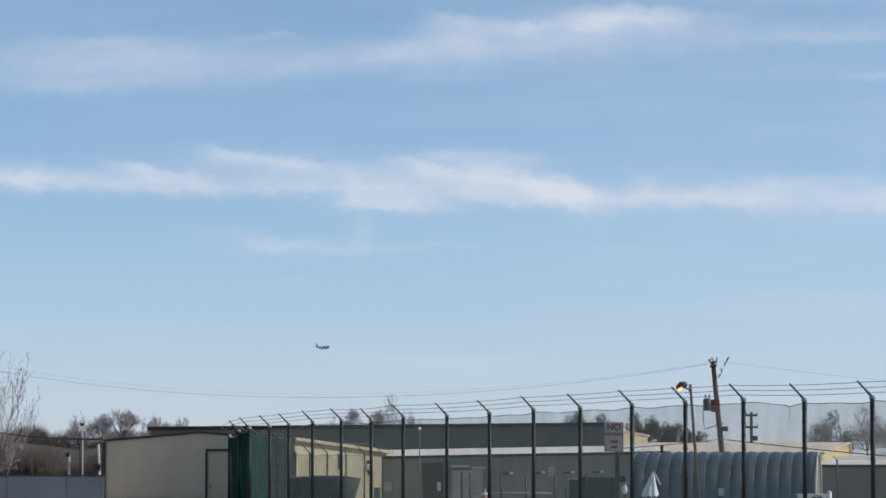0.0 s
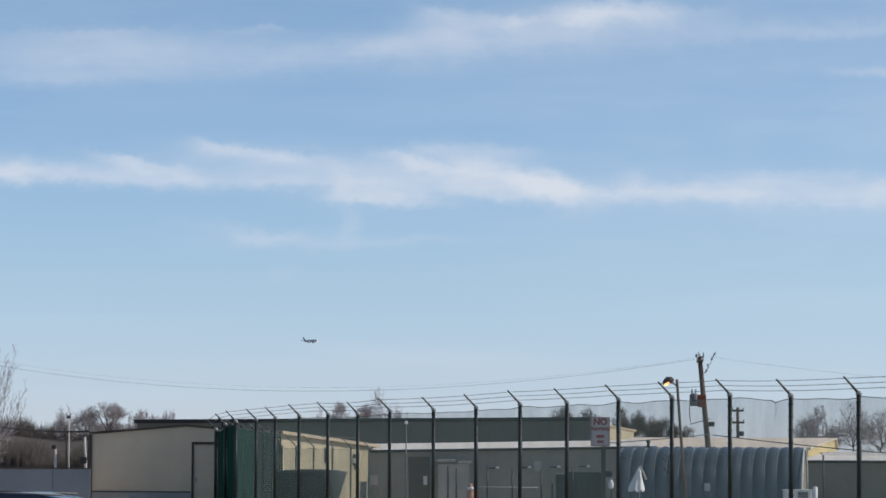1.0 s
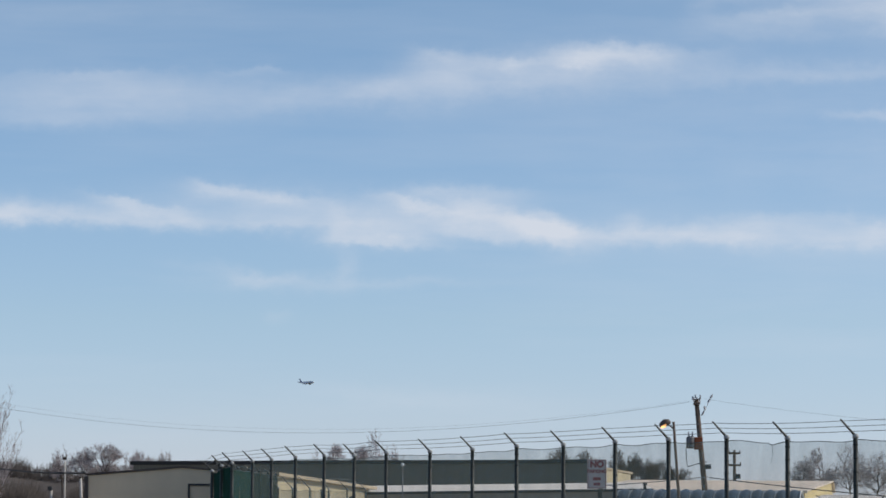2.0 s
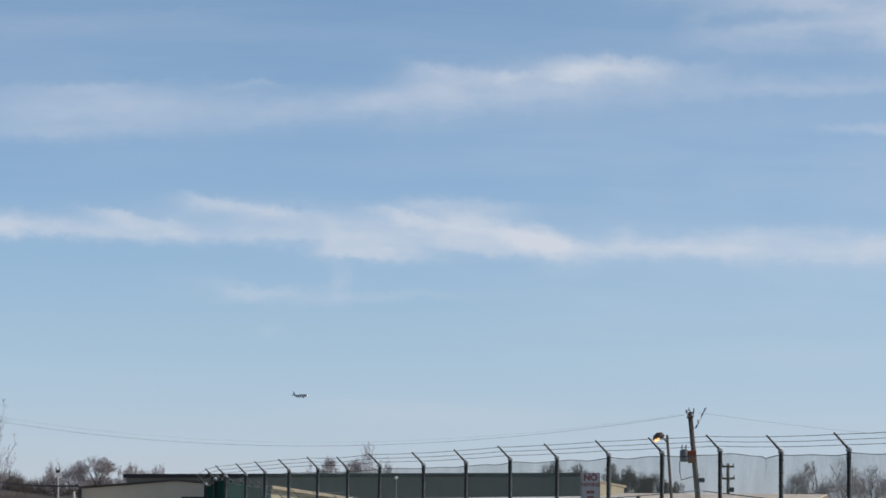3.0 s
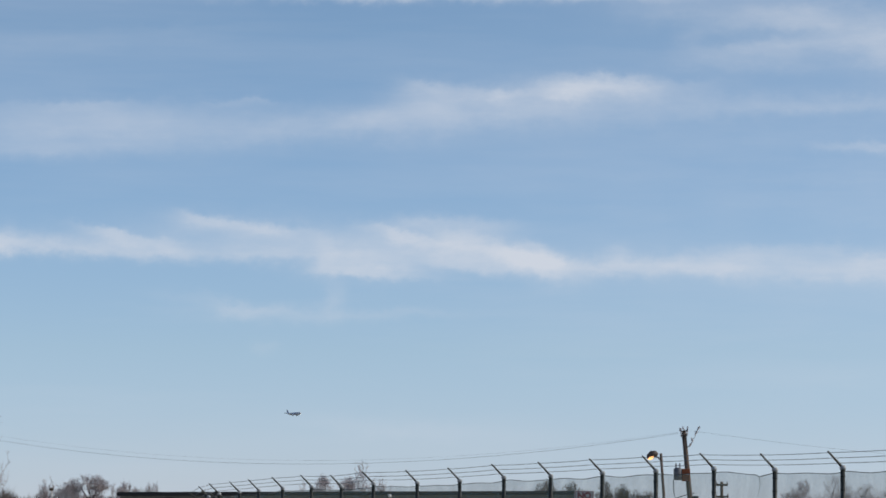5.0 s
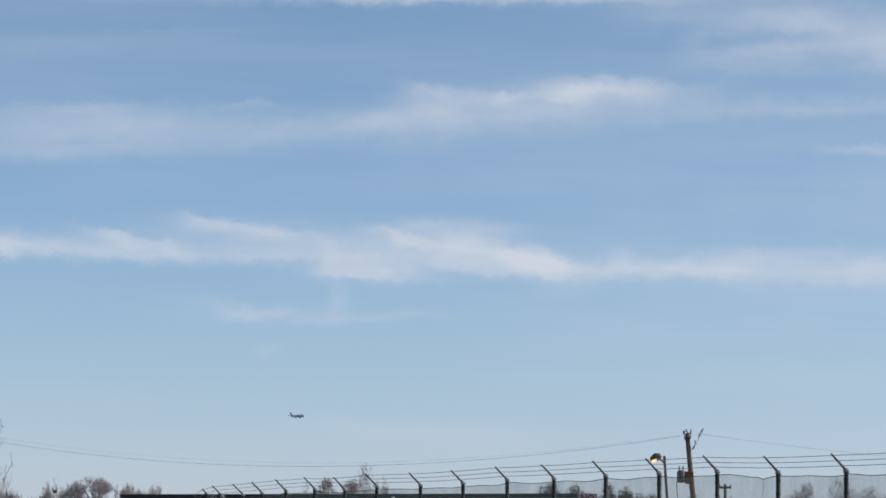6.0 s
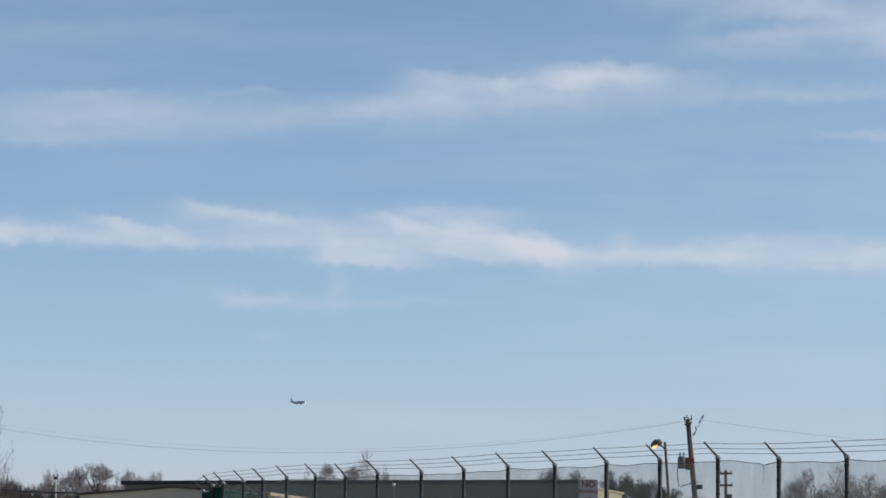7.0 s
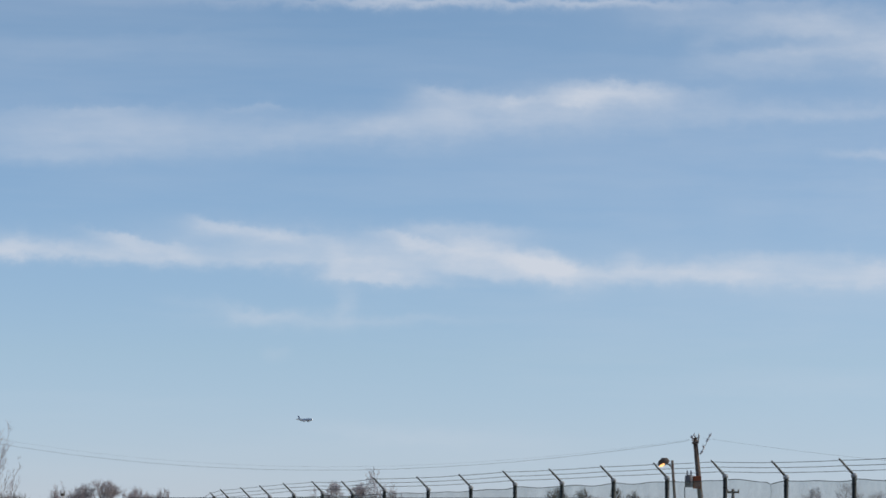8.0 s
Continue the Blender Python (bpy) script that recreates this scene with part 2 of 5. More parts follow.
BEIGE = surface("beige_wall_paint", (0.80, 0.615, 0.42), 0.75, 0, 0.12, 30, 0.5, 0.1)
BEIGE_LOW = surface("grey_wall_base", (0.42, 0.39, 0.36), 0.8, 0, 0.2, 30, 0.8, 0.1)
TRIM = surface("dark_brown_trim", (0.075, 0.055, 0.045), 0.6, 0, 0.25, 40, 2, 0.1)
GREY_FENCE = surface("slate_grey_panel", (0.255, 0.262, 0.28), 0.6, 0, 0.15, 20, 0.6, 0.1)
DARK_WALL = surface("dark_green_grey_metal", (0.148, 0.140, 0.116), 0.65, 0.1, 0.15, 20, 0.3, 0.1, stretch=(1, 1, 0.2))
DARK_EDGE = surface("black_roof_edge", (0.012, 0.012, 0.013), 0.6, 0, 0.2, 20, 1, 0.1)
CHARCOAL = surface("charcoal_wall", (0.27, 0.25, 0.218), 0.75, 0, 0.2, 20, 0.4, 0.1)
WHITE_ROOF = surface("white_metal_roof", (0.90, 0.83, 0.75), 0.8, 0, 0.08, 10, 0.4, 0.05, spec=0.15)
CREAM = surface("cream_siding", (0.49, 0.42, 0.28), 0.7, 0, 0.1, 20, 0.5, 0.1)
CREAM_ROOF = surface("cream_metal_roof", (0.84, 0.71, 0.58), 0.8, 0, 0.1, 10, 0.4, 0.05, spec=0.15)
SHED_EAVE = surface("tan_roof_sheet", (0.46, 0.38, 0.27), 0.8, 0, 0.2, 14, 0.6, 0.1, spec=0.2)
YELLOW_WALL = surface("yellow_ochre_siding", (0.62, 0.50, 0.25), 0.7, 0, 0.12, 20, 0.5, 0.1)
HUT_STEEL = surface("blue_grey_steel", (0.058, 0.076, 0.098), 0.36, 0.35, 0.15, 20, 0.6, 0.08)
# paler than the arch panels: the ribs' sky and sun highlights put into colour
HUT_RIB_HIGHLIGHT = surface("steel_rib_highlight", (0.24, 0.27, 0.30), 0.42, 0.35, 0.15, 20, 0.6, 0.05)
TAN_GREY = surface("tan_grey_wall", (0.26, 0.225, 0.175), 0.75, 0, 0.15, 20, 0.5, 0.1)
WHITE = surface("white_paint", (0.78, 0.78, 0.77), 0.6, 0, 0.1, 30, 1, 0.05)
CLOTH = surface("white_cloth", (0.80, 0.81, 0.82), 0.9, 0, 0.12, 25, 1.5, 0.2)
SIGN_WHITE = surface("sign_white", (0.56, 0.49, 0.50), 0.5, 0, 0.08, 20, 2, 0)
SIGN_RED = surface("sign_red", (0.30, 0.07, 0.08), 0.5, 0, 0.1, 20, 2, 0)
POLE_WOOD = surface("weathered_pole_wood", (0.12, 0.085, 0.065), 0.9, 0, 0.35, 25, 1, 0.3, stretch=(1, 1, 0.1))
PALE_POLE = surface("pale_concrete_pole", (0.50, 0.46, 0.42), 0.85, 0, 0.2, 25, 1, 0.2)
RUST = surface("rusty_bracket", (0.23, 0.07, 0.03), 0.8, 0.1, 0.3, 20, 2, 0.2)
TRANSFORMER = surface("grey_transformer", (0.12, 0.12, 0.13), 0.55, 0.2, 0.2, 20, 2, 0.1)
PORCELAIN = surface("grey_porcelain", (0.40, 0.39, 0.40), 0.3, 0, 0.1, 20, 2, 0)
BARK = surface("grey_brown_bark", (0.115, 0.09, 0.075), 0.95, 0, 0.3, 12, 1, 0.3)
TWIG = surface("bare_twigs", (0.11, 0.085, 0.075), 0.95, 0, 0.3, 8, 0.5, 0)
TWIG_PALE = surface("pale_bare_twigs", (0.38, 0.335, 0.345), 0.95, 0, 0.3, 8, 0.5, 0)
THICKET = surface("brown_thicket", (0.102, 0.086, 0.078), 0.95, 0, 0.4, 2, 0.12, 0)
TARP = surface("dark_grey_tarp", (0.03, 0.036, 0.038), 0.88, 0, 0.25, 8, 1, 0.3)
ORANGE = surface("faded_orange_plastic", (0.42, 0.20, 0.14), 0.6, 0, 0.15, 20, 2, 0)
CAR_DARK = surface("dark_blue_car_paint", (0.03, 0.04, 0.065), 0.22, 0.3, 0.1, 20, 1, 0)
CAR_SILVER = surface("silver_car_paint", (0.50, 0.53, 0.58), 0.25, 0.6, 0.08, 20, 1, 0)
WASTE_GREEN = surface("dark_green_steel", (0.03, 0.042, 0.042), 0.6, 0.1, 0.3, 15, 1, 0.2)
RUBBER = surface("black_rubber", (0.02, 0.02, 0.02), 0.85, 0, 0.2, 20, 2, 0.1)
WINDOW = glass("dark_window_glass", (0.05, 0.06, 0.07))
PLANE_SKIN = surface("blue_grey_fuselage", (0.42, 0.48, 0.58), 0.45, 0.0, 0.1, 1, 0.2, 0)
LAMP_GLOW = glowing("warm_lamp_glow", (1.0, 0.50, 0.18), 2.2)
PLANE_GLOW = glowing("landing_light", (1.0, 0.97, 0.9), 1.6)


# ---------------------------------------------------------------- mesh building
def box(bm, x0, x1, y0, y1, z0, z1, bevel=0.0):
    v = [bm.verts.new((x, y, z)) for x in (x0, x1) for y in (y0, y1) for z in (z0, z1)]
    faces = [bm.faces.new([v[i] for i in q]) for q in ((0, 1, 3, 2), (4, 6, 7, 5), (0, 4, 5, 1), (2, 3, 7, 6), (0, 2, 6, 4), (1, 5, 7, 3))]
    if bevel:
        bmesh.ops.bevel(bm, geom=list({e for f in faces for e in f.edges}), offset=bevel, segments=1, affect="EDGES")
    return bm


def prism(bm, outline, y0, y1):
    """An outline in x and z, pulled along y."""
    a = [bm.verts.new((x, y0, z)) for x, z in outline]
    b = [bm.verts.new((x, y1, z)) for x, z in outline]
    bm.faces.new(a)
    bm.faces.new(b[::-1])
    for i in range(len(outline)):
        j = (i + 1) % len(outline)
        bm.faces.new((a[i], b[i], b[j], a[j]))
    return bm


def tube(bm, points, radii, sides=8, caps=True):
    points = [Vector(p) for p in points]
    if not isinstance(radii, list):
        radii = [radii] * len(points)
    rings, side = [], None
    for i, p in enumerate(points):
        along = (points[min(i + 1, len(points) - 1)] - points[max(i - 1, 0)]).normalized()
        side = along.orthogonal().normalized() if side is None else (side - along * side.dot(along)).normalized()
        other = along.cross(side)
        rings.append([bm.verts.new(p + (side * math.cos(a) + other * math.sin(a)) * radii[i])
                      for a in (2 * math.pi * k / sides for k in range(sides))])
    for r0, r1 in zip(rings, rings[1:]):
        for k in range(sides):
            bm.faces.new((r0[k], r0[(k + 1) % sides], r1[(k + 1) % sides], r1[k]))
    if caps:
        bm.faces.new(rings[0][::-1])
        bm.faces.new(rings[-1])
    return bm


def turned(bm, profile, sides=16, centre=(0, 0)):
    """A profile of (radius, height) turned round the upright axis."""
    rings = [[bm.verts.new((centre[0] + r * math.cos(2 * math.pi * k / sides), centre[1] + r * math.sin(2 * math.pi * k / sides), z))
              for k in range(sides)] for r, z in profile]
    for r0, r1 in zip(rings, rings[1:]):
        for k in range(sides):
            bm.faces.new((r0[k], r0[(k + 1) % sides], r1[(k + 1) % sides], r1[k]))
    bm.faces.new(rings[0][::-1])
    bm.faces.new(rings[-1])
    return bm


def part(name, bm, material, parent, label="", smooth=False):
    data = bpy.data.meshes.new(name)
    bmesh.ops.recalc_face_normals(bm, faces=bm.faces[:])
    bm.to_mesh(data)
    bm.free()
    data.materials.append(material)
    if smooth:
        data.polygons.foreach_set("use_smooth", [True] * len(data.polygons))
    ob = new(name, data)
    ob.parent = parent
    return tagged(ob, label)


def thing(name, m, label, category, group="", kind=""):
    ob = new(name)
    ob.empty_display_size = 0.2
    ob.matrix_basis = m
    return tagged(ob, label, category, group, kind)


def single(name, bm, material, m, label, category, group="", kind="", smooth=False):
    ob = part(name, bm, material, None, "", smooth)
    ob.matrix_basis = m
    return tagged(ob, label, category, group, kind)


def B():
    return bmesh.new()


def ground_height(y):
    return -0.017 * (min(max(y, 112.0), 230.0) - 112.0)


def front(left, right):
    """A pose at the foot of a front that runs from left to right, x along it and y away behind it, and its length."""
    (x0, y0), (x1, y1) = left, right
    z = ground_height(min(y0, y1)) - 0.05
    return pose(x0, y0, z, 0, 0, math.degrees(math.atan2(y1 - y0, x1 - x0))), math.hypot(x1 - x0, y1 - y0), z


# ---------------------------------------------------------------- ground
def make_ground():
    bm = B()
    xs = [-4500, -1000, -300, -100, -60, -30, 0, 30, 60, 100, 300, 1000, 4500]
    ys = [-4500, -800, -200, -60, 0, 20, 40, 60, 90, 112, 130, 150, 180, 210, 230, 300, 500, 1000, 2500, 4800]
    grid = [[bm.verts.new((x, y, ground_height(y))) for x in xs] for y in ys]
    for r0, r1 in zip(grid, grid[1:]):
        for i in range(len(xs) - 1):
            bm.faces.new((r0[i], r0[i + 1], r1[i + 1], r1[i]))
    single("ground", bm, GRASS, Matrix(), "dry brown winter grass reaching the horizon", "ground", kind="structure")
    bm = B()
    ys = [-30, 0, 30, 60.0]
    rows = [[bm.verts.new((x, y, 0.006)) for x in (-60, 60)] for y in ys]
    for r0, r1 in zip(rows, rows[1:]):
        bm.faces.new((r0[0], r0[1], r1[1], r1[0]))
    single("pavement", bm, ASPHALT, Matrix(), "worn grey asphalt parking area", "pavement", kind="structure")
    # added apron, out of view: throws warm sunlight up onto the shaded fronts
    bm = B()
    ys = [110.5, 112, 130, 150, 175, 203.0]
    rows = [[bm.verts.new((x, y, ground_height(y) + 0.008)) for x in (-40, 60)] for y in ys]
    for r0, r1 in zip(rows, rows[1:]):
        bm.faces.new((r0[0], r0[1], r1[1], r1[0]))
    single("yard", bm, BOUNCE_CONCRETE, Matrix(), "unseen pale concrete apron added to bounce light onto the walls", "pavement", kind="structure")


make_ground()


# ---------------------------------------------------------------- the security fence
FENCE_DIR = Vector((-0.3855, 0.9227, 0))
FENCE_OUT = Vector((-0.9227, -0.3855, 0))
STEP = 3.035


def fence_point(i):
    p = Vector((9.21, 67.0, 0)) + FENCE_DIR * (i * STEP)
    p.z = ground_height(p.y)
    return p


def strand(bm, a, b, sag, radius, n=8, sides=4):
    pts = [a.lerp(b, k / n) - Vector((0, 0, sag * 4 * (k / n) * (1 - k / n))) for k in range(n + 1)]
    tube(bm, pts, radius, sides)


def screen_panel(bm, a, b, top_a, top_b, low, sag, seed, out, nick=0.0):
    """Cloth between two posts: sagging top hem, slight billow and creases."""
    rng = random.Random(seed)
    nx, nz = 14, 8
    tilt, wave = rng.uniform(-0.05, 0.03), rng.uniform(0, 6)
    rows = []
    for j in range(nz + 1):
        row = []
        for i in range(nx + 1):
            s, r = i / nx, j / nz
            p = a.lerp(b, s)
            top = top_a + (top_b - top_a) * s - sag * 4 * s * (1 - s) + tilt * math.sin(2 * math.pi * s) * 0.4 + 0.012 * math.sin(9 * s + wave)
            top -= nick * (max(0.0, s - 0.05) / 0.24 if s < 0.3 else 0.0)
            billow = 0.05 * math.sin(math.pi * s) * math.sin(math.pi * r) + 0.012 * math.sin(11 * s + 5 * r + wave)
            row.append(bm.verts.new(p + Vector((0, 0, low + (top - low) * r)) + out * billow))
        rows.append(row)
    for r0, r1 in zip(rows, rows[1:]):
        for i in range(nx):
            bm.faces.new((r0[i], r0[i + 1], r1[i + 1], r1[i]))
    return [v.co.copy() for v in rows[-1]]


def fence_run(label, points, height, out, screen, radius=0.054, arm=0.38, rise=1.0, group="", first_seed=0, sag=0.03, screens=True, wires=True, cap_steel=None):
    """Posts with slanting arms, three strands of barbed wire and screen cloth along a line of feet."""
    base = points[0]
    fence = thing("security_fence", Matrix.Translation(base), label, "fence", group)
    tips = []
    tops = height if isinstance(height, list) else [height] * len(points)
    for k, p in enumerate(points):
        q, height = p - base, tops[k]
        post = part("post", tube(B(), [q, q + Vector((0, 0, height))], radius, 10), COATED, fence, "", True)
        cap = turned(B(), [(radius * 1.25, -0.03), (radius * 1.3, 0.03), (radius * 0.9, 0.07)], 10)
        bmesh.ops.translate(cap, verts=cap.verts[:], vec=q + Vector((0, 0, height)))
        part("post_cap", cap, cap_steel or CAP_STEEL, post, "" if cap_steel else "dull galvanised cap", True)
        foot, tip = q + Vector((0, 0, height + 0.02)), q + Vector((0, 0, height + arm * rise)) + out * arm
        part("arm", tube(B(), [foot, foot.lerp(tip, 0.5), tip], [radius * 0.62, radius * 0.5, radius * 0.4], 6), COATED, post)
        bands = B()
        for z in np.arange(0.3, height - 0.1, 0.3):
            turned(bands, [(radius * 1.12, q.z + z), (radius * 1.18, q.z + z + 0.015), (radius * 1.12, q.z + z + 0.03)], 8, (q.x, q.y))
        tagged(part("tie_wire", bands, COATED, post), kind="stuff")
        tips.append((foot, tip))
    for f in (0.27, 0.58, 0.9) if wires else ():
        line = []
        for (a0, a1), (b0, b1) in zip(tips, tips[1:]):
            a, b = a0.lerp(a1, f), b0.lerp(b1, f)
            line += [a.lerp(b, s) - Vector((0, 0, 0.03 * s * (1 - s))) for s in (0, 0.25, 0.5, 0.75)]
        part("barbed_wire", tube(B(), line + [tips[-1][0].lerp(tips[-1][1], f)], 0.009, 4), WIRE, fence)
    if screens:
        for k, (p, q) in enumerate(zip(points, points[1:])):
            bm = B()
            off = out * -0.07
            a, b = p - base + off, q - base + off
            hem = screen_panel(bm, a, b, tops[k] - 0.065, tops[k + 1] - 0.065, 0.05, sag, first_seed + k, out, 0.055 if first_seed + k == 4 else 0.0)
            cloth = screen[k] if isinstance(screen, list) else screen
            panel = part("windscreen_panel", bm, cloth, fence, "", True)
            part("hem", tube(B(), hem, 0.011, 4), COATED, panel, "dark top hem")
            if first_seed + k == 4:
                c0 = hem[4]
                part("crease", tube(B(), [c0, c0 + Vector((0.02, 0, -0.2)), c0 + Vector((-0.03, 0, -0.45))], [0.006, 0.005, 0.002], 4), WIRE, panel, "dark fold below the torn hem")
    return fence


# spacing tightens towards the far corner
FRONT = [fence_point(i) for i in (-3, -2, -1, 0, 1.01, 1.99, 3.0, 4.0, 5.04, 6.05, 7.07, 8.12, 9.28, 10.18, 11.07, 11.97, 12.75, 13.40, 14.12, 14.50, 14.85)]
fence_run("tall black chain security fence with barbed wire and green windscreen", FRONT, [3.2, 3.2, 3.2, 3.19, 3.20, 3.27, 3.27, 3.26, 3.23, 3.23, 3.18, 3.16, 3.18, 3.11, 3.15, 3.12, 3.07, 3.03, 2.99, 2.90, 2.72], FENCE_OUT,
          [SCREEN] * 18 + [SCREEN_DENSE] * 2)
CORNER = fence_point(14.85)


def at(x, y, z=0.0):
    return Vector((x, y, ground_height(y) + z))


SIDE = [CORNER + Vector((0.02, 0.12, 0)), at(-8.15, 112.0), at(-8.14, 116), at(-8.13, 122), at(-8.12, 129), at(-8.11, 136), at(-8.1, 143), at(-8.1, 150)]
fence_run("dark green privacy-screened side of the security fence", SIDE, [2.66] + [2.98 - p.z for p in SIDE[1:]], Vector((-0.95, -0.3, 0)), [SCREEN_DENSE] * 4 + [SCREEN_MID] * 3, arm=0.2, first_seed=60, wires=False, cap_steel=COATED)
BACK = [at(-7.2, 135.3), at(-6.66, 137.1), at(-5.98, 139.7), at(-5.22, 142.7), at(-4.45, 145.8), at(-3.65, 149.0)]
fence_run("rear security fence with slanting barbed wire arms", BACK, [2.24 - p.z for p in BACK], Vector((-0.95, -0.2, 0)), SCREEN, 0.04, 0.55, first_seed=90, sag=0.02)

YARD = [at(17.97, 143.0), at(20.9, 142.2), at(23.8, 141.4), at(26.7, 140.6)]
fence_run("rear yard fence with slanting barbed wire arms beside the annex", YARD, 2.45, Vector((-0.95, -0.2, 0)), SCREEN, 0.04, 0.2, first_seed=120, screens=False)


# ---------------------------------------------------------------- buildings
def left_building():
    """Low beige block with a shallow roof and a door by its corner."""
    m, w, z = front((-14.52, 125.0), (-8.45, 125.0))
    b = thing("beige_building", m, "low beige block building with dark roof edge and plain door", "building")
    depth, eave_l, peak, eave_r, px = 9.0, 2.67 - z, 3.01 - z, 2.84 - z, 3.9
    bm = B()
    dl, dr, dh = 4.16, 5.28, 2.37 - z - 0.04
    slope = lambda x: eave_l + (peak - eave_l) * x / px if x < px else peak + (eave_r - peak) * (x - px) / (w - px)
    prism(bm, [(0, 0), (dl, 0), (dl, slope(dl)), (px, peak), (0, eave_l)], 0, 0.2)
    prism(bm, [(dr, 0), (w, 0), (w, eave_r), (dr, slope(dr))], 0, 0.2)
    prism(bm, [(dl, dh), (dr, dh), (dr, slope(dr)), (dl, slope(dl))], 0, 0.2)
    part("front_wall", bm, BEIGE, b)
    part("side_wall", box(B(), 0, 0.2, 0.2, depth, 0, eave_l), BEIGE, b)
    part("side_wall", box(B(), w - 0.2, w, 0.2, depth, 0, eave_r), BEIGE, b)
    part("rear_wall", box(B(), 0.2, w - 0.2, depth - 0.2, depth, 0, min(eave_l, eave_r)), BEIGE, b)
    t = 0.075
    roof = prism(B(), [(-0.12, eave_l + 0.01), (px, peak + 0.01), (w + 0.1, eave_r + 0.01), (w + 0.1, eave_r + t * 0.6), (px, peak + t), (-0.12, eave_l + t)], -0.12, depth + 0.1)
    part("roof", roof, TRIM, b, "thin dark roof edge")
    part("base_band", box(B(), 0.0, dl - 0.06, -0.05, -0.003, 0, 0.30 - z), BEIGE_LOW, b, "grey band along the foot")
    part("base_line", box(B(), 0.0, dl - 0.06, -0.06, -0.051, 0.28 - z, 0.33 - z), TRIM, b, "thin dark line above the band")
    part("corner_post", box(B(), -0.14, 0.02, -0.06, 0.12, 0, eave_l - 0.02), TRIM, b, "dark corner downpipe")
    door = part("door", box(B(), dl + 0.06, dr - 0.03, 0.05, 0.1, 0.03, dh - 0.06, 0.005), BEIGE, b)
    bm = box(B(), dl - 0.03, dl + 0.04, -0.03, 0.12, 0, dh + 0.035)
    box(bm, dl + 0.04, dr + 0.2, -0.03, 0.12, dh - 0.035, dh + 0.035)
    part("door_frame", bm, TRIM, door, "dark brown frame")
    part("door_handle", box(B(), dl + 0.14, dl + 0.2, 0.0, 0.05, 1.0, 1.16, 0.008), GALVANISED, door)


def flat_shed(name, label, left, right, depth, eave, ridge, wall, roof_mat, category="building", roof_label="", edge=DARK_EDGE, back=None, edge_h=0.12, ridge_at=0.5, rise=0.0):
    """A plain building: four walls, a roof that rises to a ridge behind the front, and a dark eave edge."""
    m, w, z = front(left, right)
    b = thing(name, m @ pose(0, 0, 0, 0, -rise, 0), label, category)
    e, r = eave - z, ridge - z
    back = e if back is None else back - z
    ry = depth * ridge_at
    part("front_wall", box(B(), 0, w, 0, 0.22, 0, e), wall, b)
    ends = ((0, 0.22), (w - 0.22, w))
    for x0, x1 in ends:
        bm = B()
        loop = [(0.22, 0), (depth - 0.22, 0), (depth - 0.22, back), (ry, r), (0.22, e)] if ridge > eave else [(0.22, 0), (depth - 0.22, 0), (depth - 0.22, e), (0.22, e)]
        a = [bm.verts.new((x0, y, zz)) for y, zz in loop]
        c = [bm.verts.new((x1, y, zz)) for y, zz in loop]
        bm.faces.new(a)
        bm.faces.new(c[::-1])
        for i in range(len(loop)):
            j = (i + 1) % len(loop)
            bm.faces.new((a[i], c[i], c[j], a[j]))
        part("end_wall", bm, wall, b)
    part("rear_wall", box(B(), 0.0, w, depth - 0.22, depth, 0, back), wall, b)
    if ridge > eave:
        bm = B()
        t = 0.08
        over = 0.18
        loop = [(-0.15, e + 0.01), (ry, r + 0.01), (depth + 0.15, back + 0.01), (depth + 0.15, back + t), (ry, r + t), (-0.15, e + t)]
        a = [bm.verts.new((-over, y, zz)) for y, zz in loop]
        c = [bm.verts.new((w + over, y, zz)) for y, zz in loop]
        bm.faces.new(a)
        bm.faces.new(c[::-1])
        for i in range(len(loop)):
            j = (i + 1) % len(loop)
            bm.faces.new((a[i], c[i], c[j], a[j]))
        roof = part("roof", bm, roof_mat, b, roof_label)
        bm = B()
        q = [bm.verts.new((dx, y, zz)) for dx in (-0.02, 0.02) for y, zz in ((-0.15, e + t), (ry, r + t), (ry, r + t + 0.007), (-0.15, e + t + 0.007))]
        for f in ((0, 1, 2, 3), (4, 7, 6, 5), (3, 2, 6, 7), (0, 3, 7, 4)):
            bm.faces.new([q[i] for i in f])
        seam = part("standing_seam", bm, roof_mat, roof)
        seam.location.x = 0.3
        for x in np.arange(1.2, w, 0.9):
            more = new("standing_seam", seam.data)
            more.parent, more.location = roof, (x, 0, 0)
    else:
        part("roof", box(B(), -0.1, w + 0.1, 0.0, depth + 0.1, e, e + 0.06), roof_mat, b, roof_label)
    part("fascia", box(B(), -0.19, w + 0.19, -0.21, -0.155, e - edge_h * 0.6, e + edge_h * 0.6), edge, b)
    return b, w, z


left_building()

hangar, hangar_w, hangar_z = flat_shed("hangar", "long dark green-grey metal hangar with black roof edge", (-20.95, 207.5), (10.7, 204.0), 10.0, 4.19, 4.19,
                                       DARK_WALL, DARK_EDGE, edge_h=0.22, rise=0.5)
rib = part("wall_rib", box(B(), -0.025, 0.025, -0.03, -0.002, 0, 4.17 - hangar_z), DARK_WALL, hangar)
rib.location.x = 0.4
for x in np.arange(1.0, hangar_w, 0.6):
    more = new("wall_rib", rib.data)
    more.parent, more.location = hangar, (x, 0, 0)

